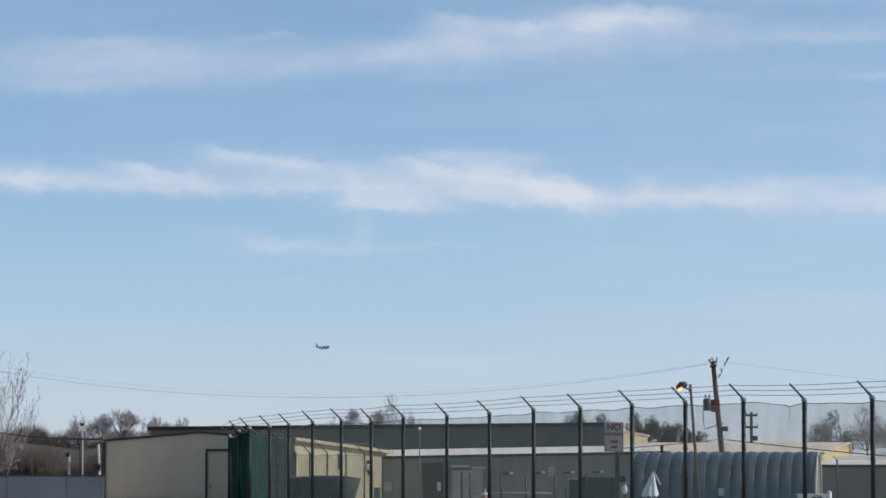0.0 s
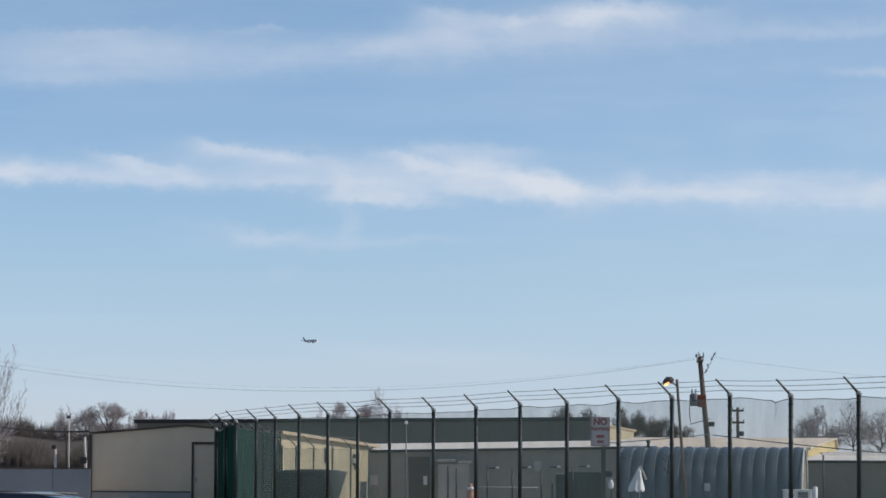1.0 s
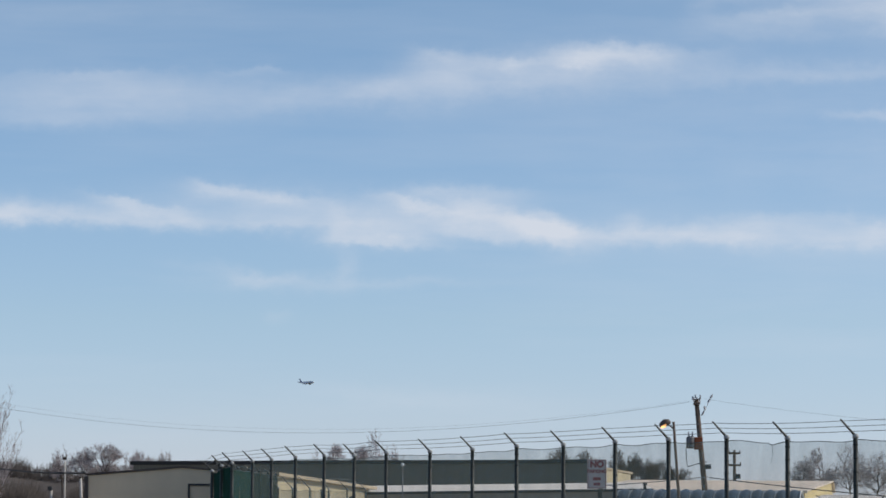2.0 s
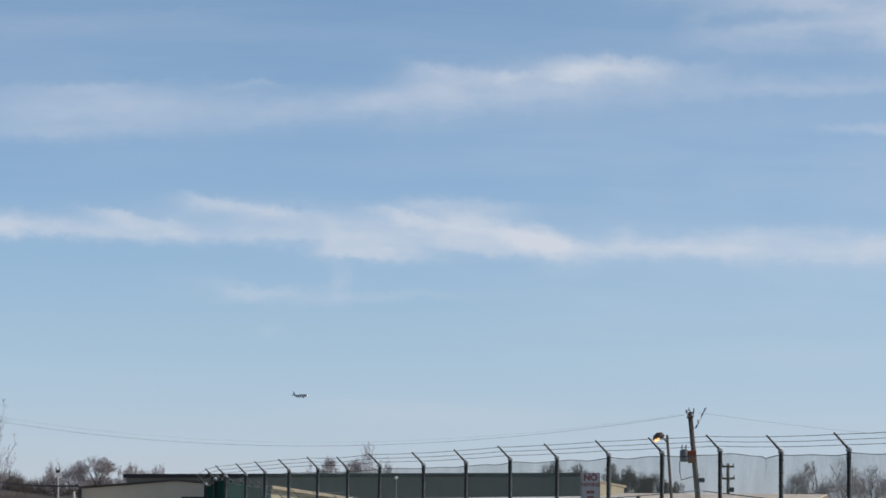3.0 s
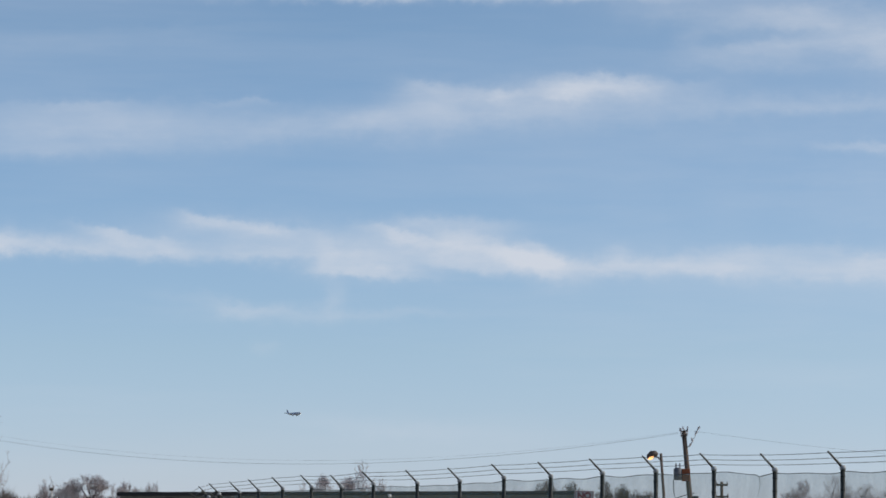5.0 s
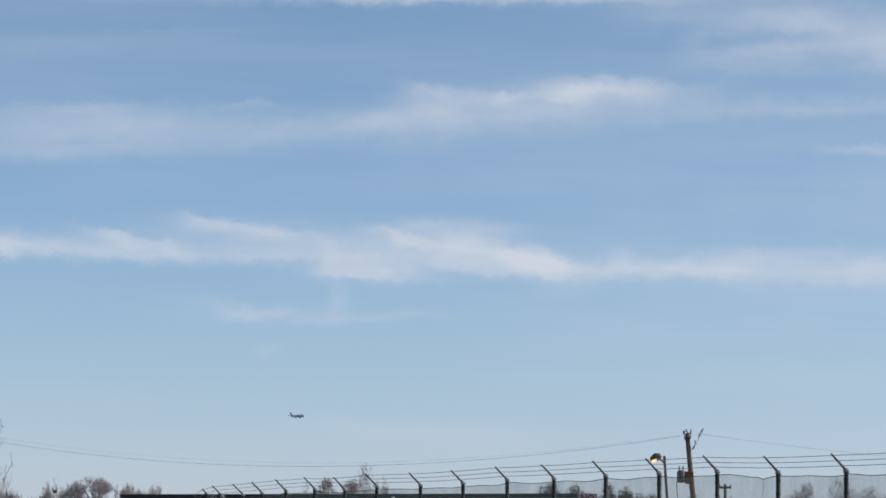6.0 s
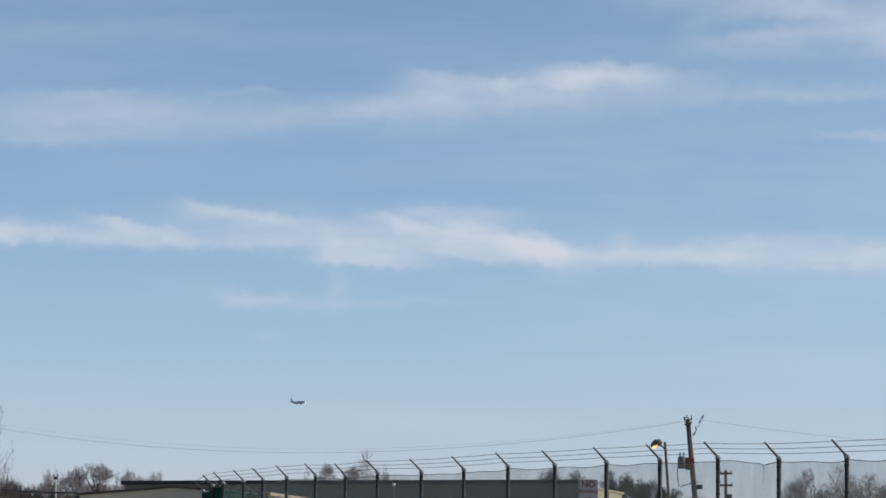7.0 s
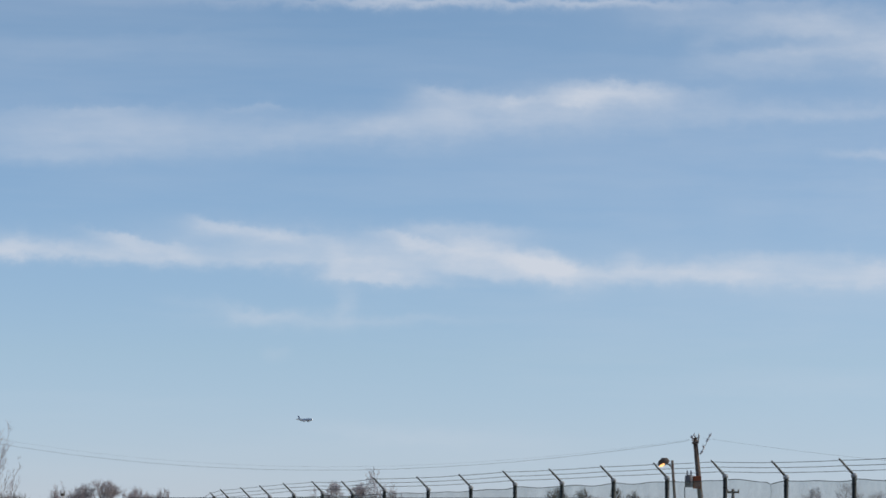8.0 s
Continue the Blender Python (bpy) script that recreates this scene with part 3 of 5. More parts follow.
low_block, low_w, low_z = flat_shed("workshop", "low charcoal workshop with a white metal roof", (-4.05, 165.0), (11.5, 165.0), 20.0, 2.11, 2.50,
                                    CHARCOAL, WHITE_ROOF, roof_label="sunlit white metal roof", rise=1.08)
flat_shed("cream_roofed_building", "long building with cream roof and yellow gable end", (9.0, 185.0), (21.95, 182.0), 17.0, 2.42, 3.13, YELLOW_WALL, CREAM_ROOF, ridge_at=0.94,
          roof_label="sunlit cream metal roof", edge=CREAM_ROOF)
flat_shed("grey_annex", "low grey-brown annex with a white roof", (17.85, 150.1), (31.0, 146.0), 16.0, 1.67, 2.10, TAN_GREY, WHITE_ROOF,
          roof_label="pale roof sheet", edge_h=0.1)


def lit_shed(name, label, left, right, top_l, top_r, windows=(), over=0.35):
    """Cream shed whose side catches the sun, with a sloping roof edge."""
    m, w, z = front(left, right)
    b = thing(name, m, label, "shed")
    hl, hr = top_l - z, top_r - z
    part("front_wall", prism(B(), [(0, 0), (w, 0), (w, hr), (0, hl)], 0, 0.2), CREAM, b)
    part("end_wall", box(B(), 0, 0.2, 0.2, 5, 0, hl), CREAM, b)
    part("end_wall", box(B(), w - 0.2, w, 0.2, 5, 0, hr), CREAM, b)
    part("rear_wall", prism(B(), [(0.2, 0), (w - 0.2, 0), (w - 0.2, hr), (0.2, hl)], 4.8, 5), CREAM, b)
    part("roof", prism(B(), [(-0.3, hl + 0.01), (w + 0.3, hr + 0.01), (w + 0.3, hr + 0.17), (-0.3, hl + 0.17)], -over, 5.2), SHED_EAVE, b, "tan roof edge")
    for x, zz, s in windows:
        win = part("window", box(B(), x - s, x + s, -0.05, -0.003, zz - z - 0.35, zz - z + 0.35, 0.01), WINDOW, b)
        fr = box(B(), x - s - 0.06, x + s + 0.06, -0.04, -0.002, zz - z - 0.42, zz - z - 0.351)
        box(fr, x - s - 0.06, x + s + 0.06, -0.04, -0.002, zz - z + 0.351, zz - z + 0.42)
        part("window_frame", fr, TRIM, win)


lit_shed("cream_shed", "sunlit cream shed with a pale sloping roof", (-8.24, 151.2), (-3.84, 165.6), 2.92, 2.31, ((7.3, 1.88, 0.34), (12.2, 1.55, 0.38)))
def shed_lamp():
    lamp = thing("wall_lamp", pose(-4.75, 162.3, 1.62), "small white wall lamp on the cream shed", "lamp")
    part("back_plate", box(B(), -0.16, 0.16, -0.03, 0.03, -0.3, 0.3, 0.01), TRIM, lamp, "dark back plate")
    part("shade", turned(B(), [(0.06, -0.16), (0.12, -0.1), (0.12, 0.06), (0.07, 0.12)], 12, (0.02, -0.16)), WHITE, lamp, "white shade", True)


shed_lamp()
lit_shed("gabled_shed", "cream gabled shed in sun behind the hangar", (10.6, 212.0), (13.75, 218.0), 4.2, 3.72, (), 0.06)


def quonset_hut():
    """Barrel-roofed steel hut with raised ribs along its length."""
    m, w, z = front((7.85, 137.0), (16.2, 137.0))
    hut = thing("quonset_hut", m, "blue-grey steel quonset hut with raised arch ribs", "hut")
    top, half, seg = 2.22 - z, 3.0, 30
    arc = []
    for k in range(seg + 1):
        a = math.pi * k / seg
        arc.append((half - half * math.cos(a), top * math.sin(a) ** 0.6))
    skew = 0.165  # arches stand a little aslant to the front
    n = 15
    for i in range(n):
        x0, x1 = w * i / n, w * (i + 1) / n
        bm = B()
        steps = 6
        rows = []
        for s in range(steps + 1):
            r = s / steps
            puff = 0.05 * math.sin(math.pi * r)
            x = x0 + (x1 - x0) * r
            row = []
            for y, zz in arc:
                lift = puff * (0.25 + 0.75 * (zz / top) ** 3)
                row.append(bm.verts.new((x + skew * y, y + (y - half) * lift, zz * (1 + lift))))
            rows.append(row)
        for r0, r1 in zip(rows, rows[1:]):
            for k in range(seg):
                bm.faces.new((r0[k], r0[k + 1], r1[k + 1], r1[k]))
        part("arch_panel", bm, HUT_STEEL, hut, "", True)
    # ribs thin out downwards, so their painted highlight shows only at the shoulders
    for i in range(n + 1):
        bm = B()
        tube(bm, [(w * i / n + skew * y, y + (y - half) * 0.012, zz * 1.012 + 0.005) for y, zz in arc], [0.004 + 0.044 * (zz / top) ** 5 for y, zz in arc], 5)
        part("rib", bm, HUT_RIB_HIGHLIGHT, hut, "", True)
    for x in (0.02, w - 0.02):
        bm = B()
        vs = [bm.verts.new((x + skew * y, y, zz * 0.985)) for y, zz in arc]
        bm.faces.new(vs)
        ext = bmesh.ops.extrude_face_region(bm, geom=bm.faces[:])
        bmesh.ops.translate(bm, verts=[v for v in ext["geom"] if isinstance(v, bmesh.types.BMVert)], vec=(-0.06 if x > 1 else 0.06, 0, 0))
        part("end_wall", bm, TAN_GREY, hut)
    bm = B()
    tube(bm, [(w + 0.05 + skew * y, y + (y - half) * 0.03, zz * 1.03) for y, zz in arc], 0.035, 6)
    part("end_trim", bm, WHITE, hut, "white end trim", True)
    sq = box(B(), 3.98, 4.22, -0.12, 0.1, 0.5 - z - 0.17, 0.5 - z + 0.17, 0.01)
    part("vent_cover", sq, GALVANISED, hut, "small square metal vent cover")
    vent = turned(B(), [(0.07, 0), (0.07, 0.3), (0.12, 0.32), (0.05, 0.42)], 10)
    bmesh.ops.translate(vent, verts=vent.verts[:], vec=(1.15 + skew * half, half, top))
    part("roof_vent", vent, DARK_EDGE, hut)
    return z


quonset_hut()


def panel_fence():
    """Low slate-grey panel fence beside the beige building."""
    z = ground_height(120) - 0.05
    f = thing("panel_fence", pose(-30.0, 121.0, z), "low slate-grey panel fence with capped top", "fence")
    h = 1.24 - z
    x = 0.0
    while x < 15.8:
        part("panel", box(B(), x + 0.01, min(x + 2.39, 15.9), 0, 0.06, 0.05, h, 0.006), GREY_FENCE, f)
        part("fence_post", box(B(), x - 0.05, x + 0.05, 0.065, 0.16, 0, h - 0.02, 0.006), GREY_FENCE, f)
        x += 2.4
    part("cap_rail", box(B(), -0.05, 15.92, -0.03, 0.18, h + 0.003, h + 0.06, 0.01), TRIM, f)


panel_fence()


# ---------------------------------------------------------------- poles, lamps and cables
def utility_pole():
    base = at(14.32, 160.0)
    p = thing("utility_pole", Matrix.Translation(base), "weathered leaning wooden utility pole with transformer", "utility pole")
    top = Vector((13.57, 160, 7.2)) - base
    part("pole", tube(B(), [(0, 0, 0), top * 0.5, top], [0.17, 0.15, 0.12], 12), POLE_WOOD, p, "", True)
    tr = part("transformer", turned(B(), [(0.2, 4.58 - base.z), (0.23, 4.62 - base.z), (0.23, 5.12 - base.z), (0.2, 5.2 - base.z), (0.06, 5.24 - base.z)], 14, (-1.06, -0.05)), TRANSFORMER, p, "grey cylindrical transformer", True)
    for dx in (-0.1, 0.1):
        part("bushing", turned(B(), [(0.03, 5.22 - base.z), (0.05, 5.28 - base.z), (0.03, 5.34 - base.z), (0.045, 5.40 - base.z), (0.02, 5.48 - base.z)], 8, (-1.06 + dx, -0.05)), PORCELAIN, tr)
    part("transformer_bracket", box(B(), -0.85, -0.42, -0.2, 0.14, 4.52 - base.z, 5.18 - base.z, 0.02), RUST, p, "rust-brown steel bracket")
    arm = part("crossarm", box(B(), -0.87, -0.6, -0.55, 0.55, 6.88 - base.z, 7.0 - base.z, 0.01), POLE_WOOD, p)
    for y in (-0.5, 0, 0.5):
        part("insulator", turned(B(), [(0.025, 7.0 - base.z), (0.05, 7.06 - base.z), (0.025, 7.12 - base.z), (0.055, 7.18 - base.z), (0.02, 7.3 - base.z)], 8, (-0.72 + 0.2 * y * 2, y)), PORCELAIN, arm)
    for x, zz, turn in ((-0.40, 6.45, 0.5), (-0.30, 6.7, -0.3), (-0.10, 7.08, 0.5), (0.03, 7.32, 0.6)):
        a, b = Vector((x - turn * 0.12, -0.1, zz - base.z - 0.12)), Vector((x + turn * 0.12, -0.1, zz - base.z + 0.12))
        part("cutout", tube(B(), [a, a.lerp(b, 0.2), a.lerp(b, 0.25), a.lerp(b, 0.75), a.lerp(b, 0.8), b], [0.03, 0.025, 0.055, 0.06, 0.025, 0.04], 6), PORCELAIN, p)
    for dx, dz in ((-0.2, -0.05), (-0.05, 0.05), (0.2, 0.04)):
        cap = turned(B(), [(0.02, 0.0), (0.055, 0.05), (0.03, 0.09), (0.05, 0.13), (0.02, 0.18)], 8, (top.x + dx, -0.12))
        bmesh.ops.translate(cap, verts=cap.verts[:], vec=(0, 0, top.z + dz))
        part("insulator", cap, PORCELAIN, p, "", True)
    part("insulator_bracket", tube(B(), [(top.x - 0.22, -0.12, top.z - 0.03), (top.x, -0.12, top.z - 0.06), (top.x + 0.22, -0.12, top.z + 0.03)], 0.025, 6), POLE_WOOD, p)
    foot = Vector((-0.64, -0.05, 6.3 - base.z))
    for pts in ((foot, (-0.5, -0.08, 6.36 - base.z), (-0.38, -0.1, 6.5 - base.z), (-0.28, -0.1, 6.72 - base.z)),
                ((-0.28, -0.1, 6.72 - base.z), (-0.16, -0.1, 6.86 - base.z), (-0.14, -0.1, 7.0 - base.z), (-0.06, -0.1, 7.16 - base.z), (0.0, -0.1, 7.32 - base.z))):
        part("cutout_bracket", tube(B(), [Vector(q) for q in pts], 0.012, 5), POLE_WOOD, p)
    bm = B()
    tube(bm, [(-1.3, -0.05, 4.6 - base.z), (-1.28, -0.05, 4.0 - base.z), (-1.2, -0.05, 3.62 - base.z), (-0.6, -0.05, 3.8 - base.z), (-0.2, -0.05, 3.9 - base.z)], 0.022, 6)
    part("service_loop", bm, CABLE, p)
    part("cable_box", box(B(), -0.28, 0.02, -0.2, 0.08, 3.5 - base.z, 3.75 - base.z, 0.03), CABLE, p)
    return base


utility_pole()


def cable(name, a, b, sag, radius, label):
    bm = B()
    a, b = Vector(a), Vector(b)
    strand(bm, Vector((0, 0, 0)), b - a, sag, radius, 40, 5)
    single(name, bm, CABLE if radius > 0.015 else WIRE, Matrix.Translation(a), label, "cable", "overhead lines")


cable("overhead_line", (13.3, 160.0, 7.05), (-34.0, 190.0, 8.6), 2.2, 0.0075, "thin sagging overhead power line on the pole")
cable("overhead_line", (13.3, 160.3, 7.12), (-34.0, 191.0, 8.9), 2.15, 0.003, "faint second overhead power line")
cable("overhead_line", (14.0, 160.0, 7.2), (44.0, 164.0, 5.6), 0.6, 0.005, "faint power line leading off the pole")
cable("service_cable", (-14.62, 125.0, 2.78), (-26.0, 150.0, 4.1), 0.35, 0.03, "black service cable to the beige building roof")
cable("service_cable", (14.15, 159.8, 3.1), (7.4, 134.0, 2.46), 0.03, 0.022, "black service cable from the pole over the hut")
cable("service_cable", (14.25, 159.8, 3.05), (24.0, 135.0, 1.75), 0.08, 0.026, "thick black service cable from the pole to the annex")


def street_lamp():
    base = at(10.03, 125.0)
    s = thing("street_lamp", Matrix.Translation(base), "lit street lamp on a slightly leaning dark pole", "street lamp")
    top = Vector((9.66, 125.0, 5.05)) - base
    part("lamp_post", tube(B(), [(0, 0, 0), top * 0.5, top], [0.075, 0.065, 0.055], 10), POLE_WOOD, s, "", True)
    z = 4.87 - base.z
    part("bracket_arm", tube(B(), [(top.x, 0, z - 0.12), (top.x - 0.12, 0, z), (top.x - 0.3, 0, z + 0.06)], 0.03, 6), TRANSFORMER, s)
    hood = B()
    tube(hood, [(top.x - 0.12, 0, z + 0.12), (top.x - 0.2, 0, z + 0.16), (top.x - 0.36, 0, z + 0.13), (top.x - 0.5, 0, z + 0.02), (top.x - 0.56, 0, z - 0.04)], [0.05, 0.13, 0.17, 0.13, 0.04], 10)
    head = part("lamp_head", hood, TRIM, s, "dark brown hood", True)
    lens = B()
    bmesh.ops.create_icosphere(lens, subdivisions=2, radius=1.0)
    bmesh.ops.scale(lens, vec=(0.13, 0.10, 0.06), verts=lens.verts[:])
    bmesh.ops.rotate(lens, cent=(0, 0, 0), matrix=Matrix.Rotation(radians(-28), 3, "Y"), verts=lens.verts[:])
    bmesh.ops.translate(lens, vec=(top.x - 0.42, -0.12, z - 0.02), verts=lens.verts[:])
    part("lamp_lens", lens, LAMP_GLOW, head, "glowing warm lamp lens", True)


street_lamp()


def crossarm_pole(x, y, top, material, label, arms=((0.0, 0.5),), radius=0.11, lean=0.0, boxes=()):
    base = at(x, y)
    p = thing("telegraph_pole", Matrix.Translation(base), label, "utility pole", "distant poles")
    h = top - base.z
    part("pole", tube(B(), [(0, 0, 0), (lean * 0.5, 0, h * 0.5), (lean, 0, h)], [radius, radius * 0.9, radius * 0.75], 8), material, p, "", True)
    for down, half in arms:
        a = part("crossarm", box(B(), lean - half, lean + half, -0.2, -0.1, h - down - 0.08, h - down + 0.08, 0.01), POLE_WOOD, p)
        for s in (-0.9, 0.9):
            part("insulator", turned(B(), [(0.04, h - down + 0.08), (0.07, h - down + 0.15), (0.03, h - down + 0.25)], 6, (lean + half * s, -0.15)), PORCELAIN, a)
    for bx, bz, bs in boxes:
        part("switch_box", box(B(), bx - bs, bx + bs, -0.3, -0.05, bz - base.z - bs, bz - base.z + bs, 0.02), CABLE, p)


crossarm_pole(22.45, 230.0, 5.75, POLE_WOOD, "distant wooden pole with crossarms behind the roofs", ((0.25, 0.45), (1.15, 0.5)), 0.15, -0.05, ((0.22, 3.75, 0.18), (-0.2, 3.0, 0.13)))
crossarm_pole(-22.25, 180.0, 4.22, PALE_POLE, "pale pole with a small crossarm behind the panel fence", ((0.12, 0.12),), 0.048, -0.04)
crossarm_pole(-21.75, 170.0, 2.25, PALE_POLE, "short pale pole with a dark cap", (), 0.08, -0.04, ((-0.1, 2.28, 0.12),))
crossarm_pole(-20.0, 170.0, 2.85, PALE_POLE, "pale pole carrying dark switch boxes", (), 0.09, -0.15, ((-0.2, 1.55, 0.18), (0.25, 1.85, 0.13)))


def globe_lamp():
    base = at(-1.9, 155.0)
    g = thing("globe_lamp", Matrix.Translation(base), "slim grey lamp post with a white globe", "lamp")
    h = 3.5 - base.z
    part("lamp_post", tube(B(), [(0, 0, 0), (0, 0, h)], [0.04, 0.025], 8), TRANSFORMER, g, "", True)
    bm = B()
    bmesh.ops.create_icosphere(bm, subdivisions=2, radius=0.09)
    bmesh.ops.translate(bm, vec=(0, 0, h + 0.07), verts=bm.verts[:])
    part("globe", bm, WHITE, g, "white globe", True)


globe_lamp()


# ---------------------------------------------------------------- sign
def letters(text, size, material, parent, m, name="lettering"):
    curve = bpy.data.curves.new(name, "FONT")
    curve.body, curve.size, curve.align_x, curve.align_y, curve.extrude = text, size, "CENTER", "CENTER", 0.002
    curve.offset = size * 0.055
    ob = bpy.data.objects.new(name, curve)
    scene.collection.objects.link(ob)
    bpy.context.view_layer.update()
    data = bpy.data.meshes.new_from_object(ob.evaluated_get(bpy.context.evaluated_depsgraph_get()))
    bpy.data.objects.remove(ob)
    bpy.data.curves.remove(curve)
    data.materials.clear()
    data.materials.append(material)
    made = new(name, data)
    made.parent = parent
    made.matrix_basis = m
    return made


def parking_sign():
    base = at(5.04, 95.0)
    s = thing("parking_sign", Matrix.Translation(base), "white no parking sign with red lettering on a steel post", "sign")
    zc = 2.59 - base.z
    part("sign_post", box(B(), -0.07, 0.07, 0.02, 0.12, 0, zc - 0.1, 0.01), COATED, s)
    plate = part("sign_plate", box(B(), -0.41, 0.20, -0.015, 0.015, zc - 0.46, zc + 0.46, 0.008), SIGN_WHITE, s)
    bm = B()
    for x0, x1, z0, z1 in ((-0.39, 0.18, zc + 0.425, zc + 0.44), (-0.39, 0.18, zc - 0.44, zc - 0.425), (-0.39, -0.375, zc - 0.425, zc + 0.425), (0.165, 0.18, zc - 0.425, zc + 0.425)):
        box(bm, x0, x1, -0.021, -0.016, z0, z1)
    part("border", bm, SIGN_RED, plate)
    letters("NO", 0.27, SIGN_RED, plate, pose(-0.105, -0.02, zc + 0.30, 90))
    letters("PARKING", 0.145, SIGN_RED, plate, pose(-0.105, -0.02, zc + 0.08, 90))
    bm = B()
    box(bm, -0.23, 0.02, -0.021, -0.016, zc - 0.2, zc - 0.1)
    box(bm, -0.21, 0.0, -0.021, -0.016, zc - 0.36, zc - 0.27)
    part("small_lines", bm, SIGN_RED, plate)


parking_sign()


# ---------------------------------------------------------------- workshop front
def workshop_details():
    m = low_block.matrix_basis

    def on(x, y):
        """Length along the workshop front at a place across the yard."""
        return (m.inverted() @ Vector((x, y, 0))).x
    h = 1.78 - low_z
    x0 = on(-1.86, 170)
    door = part("door", box(B(), x0, x0 + 1.15, -0.06, -0.003, 0, h, 0.01), TRIM, low_block, "dark brown door")
    part("notice", box(B(), x0 + 0.8, x0 + 1.0, -0.075, -0.062, 0.25 - low_z, 0.72 - low_z), WHITE, door, "small pale notice")
    bm = box(B(), x0 + 1.3, x0 + 1.45, -1.0, -0.85, 0, 1.68 - low_z, 0.01)
    part("porch_post", bm, BEIGE_LOW, low_block, "white porch post")
    part("porch_roof", box(B(), x0 + 1.55, x0 + 2.55, -1.1, -0.01, 1.48 - low_z, 1.62 - low_z, 0.02), BEIGE_LOW, low_block, "pale porch roof")
    part("porch_roof", box(B(), x0 + 2.7, x0 + 3.4, -1.1, -0.01, 1.38 - low_z, 1.52 - low_z, 0.02), BEIGE_LOW, low_block, "pale porch roof")
    part("porch_screen", box(B(), x0 + 1.6, x0 + 3.3, -0.9, -0.85, 0, 1.36 - low_z), BEIGE_LOW, low_block, "grey-green porch screen")
    for x in (3.35, 5.1, 6.7, 8.3):
        xx = on(x - 0.36, 165)
        light = part("wall_light", box(B(), xx - 0.1, xx + 0.1, -0.2, -0.003, 1.08 - low_z, 1.2 - low_z, 0.03), WHITE, low_block, "small white wall light")
        part("bracket", box(B(), xx - 0.5, xx - 0.11, -0.1, -0.003, 1.08 - low_z, 1.14 - low_z), DARK_EDGE, light)
    xx = on(5.18, 164)
    part("notice_board", box(B(), xx - 0.2, xx + 0.2, -0.05, -0.003, 0.92 - low_z, 1.45 - low_z, 0.01), BEIGE_LOW, low_block, "pale grey notice board")


    xx = on(-3.76, 165)
    part("meter_box", box(B(), xx - 0.23, xx + 0.23, -0.14, -0.003, 0.28 - low_z, 0.8 - low_z, 0.02), BEIGE_LOW, low_block, "pale grey meter box")


workshop_details()


def utility_cabinet():
    base = at(-4.2, 160.0)
    c = thing("utility_cabinet", Matrix.Translation(base), "dark grey steel utility cabinet beside the cream shed", "cabinet")
    h = 0.46 - base.z
    part("body", box(B(), -0.17, 0.17, -0.2, 0.2, 0, h, 0.015), TRANSFORMER, c)
    part("lid", box(B(), -0.2, 0.2, -0.23, 0.23, h + 0.002, h + 0.05, 0.01), TRANSFORMER, c)
    part("door", box(B(), -0.14, 0.14, -0.22, -0.203, 0.15, h - 0.08, 0.004), TRANSFORMER, c)


utility_cabinet()


def tool_cart():
    """A low cart with a dark lid and a pale bag hung on its side."""
    base = at(8.1, 149.0)
    c = thing("tool_cart", Matrix.Translation(base), "grey tool cart with a dark lid and a pale bag", "cart")
    z = base.z
    part("body", box(B(), -0.2, 0.2, -0.25, 0.25, 0.45 - z, 0.86 - z, 0.02), CAP_STEEL, c)
    part("lid", prism(B(), [(-0.27, 0.98 - z), (0.22, 0.98 - z), (0.18, 1.14 - z), (-0.1, 1.18 - z), (-0.26, 1.1 - z)], -0.28, 0.28), TARP, c, "dark rounded lid")
    part("bracket", box(B(), -0.2, 0.2, -0.2, 0.2, 0.862 - z, 0.978 - z), COATED, c)
    for x in (-0.18, 0.18):
        for y in (-0.22, 0.22):
            part("leg", tube(B(), [(x, y, 0), (x, y, 0.448 - z)], 0.025, 6), COATED, c)
    part("handle", tube(B(), [(0.2, -0.1, 0.84 - z), (0.36, -0.1, 0.86 - z), (0.36, 0.1, 0.86 - z), (0.2, 0.1, 0.84 - z)], 0.015, 6), GALVANISED, c)
    part("bag", turned(B(), [(0.05, 0.3 - z), (0.13, 0.36 - z), (0.14, 0.55 - z), (0.09, 0.7 - z), (0.04, 0.74 - z)], 9, (0.14, -0.4)), CLOTH, c, "pale cloth bag", True)


tool_cart()


def yard_rail():
    """Thin dark posts and a pale rail across the yard."""
    f = thing("yard_rail", Matrix.Translation(at(-0.4, 140.0)), "low yard fence of thin dark posts and a pale rail", "fence")
    z0 = ground_height(140)
    for x, top in ((0.23, 1.4), (0.62, 1.3), (2.05, 1.4), (3.2, 1.25), (4.55, 1.3), (5.05, 0.6), (6.0, 1.3), (8.75, 1.4)):
        part("post", tube(B(), [(x + 0.4, 0, 0), (x + 0.4, 0, top - z0)], 0.04, 8), COATED, f, "", True)
    part("rail", tube(B(), [(0.9, -0.05, 0.37 - z0), (2.2, -0.05, 0.44 - z0), (4.8, -0.05, 0.42 - z0)], 0.022, 6), CAP_STEEL, f, "pale rail", True)


yard_rail()


def traffic_cone():
    base = at(1.25, 138.0, 0.02)
    c = thing("traffic_marker", Matrix.Translation(base), "orange traffic marker with a white band standing in the yard", "traffic marker")
    h = 0.62 - base.z
    part("body", turned(B(), [(0.22, 0.06), (0.2, 0.3), (0.13, h * 0.7), (0.08, h)], 12), ORANGE, c, "", True)
    part("foot", box(B(), -0.3, 0.3, -0.3, 0.3, 0, 0.058, 0.01), RUBBER, c)
    part("band", turned(B(), [(0.155, h * 0.72), (0.145, h * 0.84)], 12), WHITE, c, "white reflective band", True)


traffic_cone()


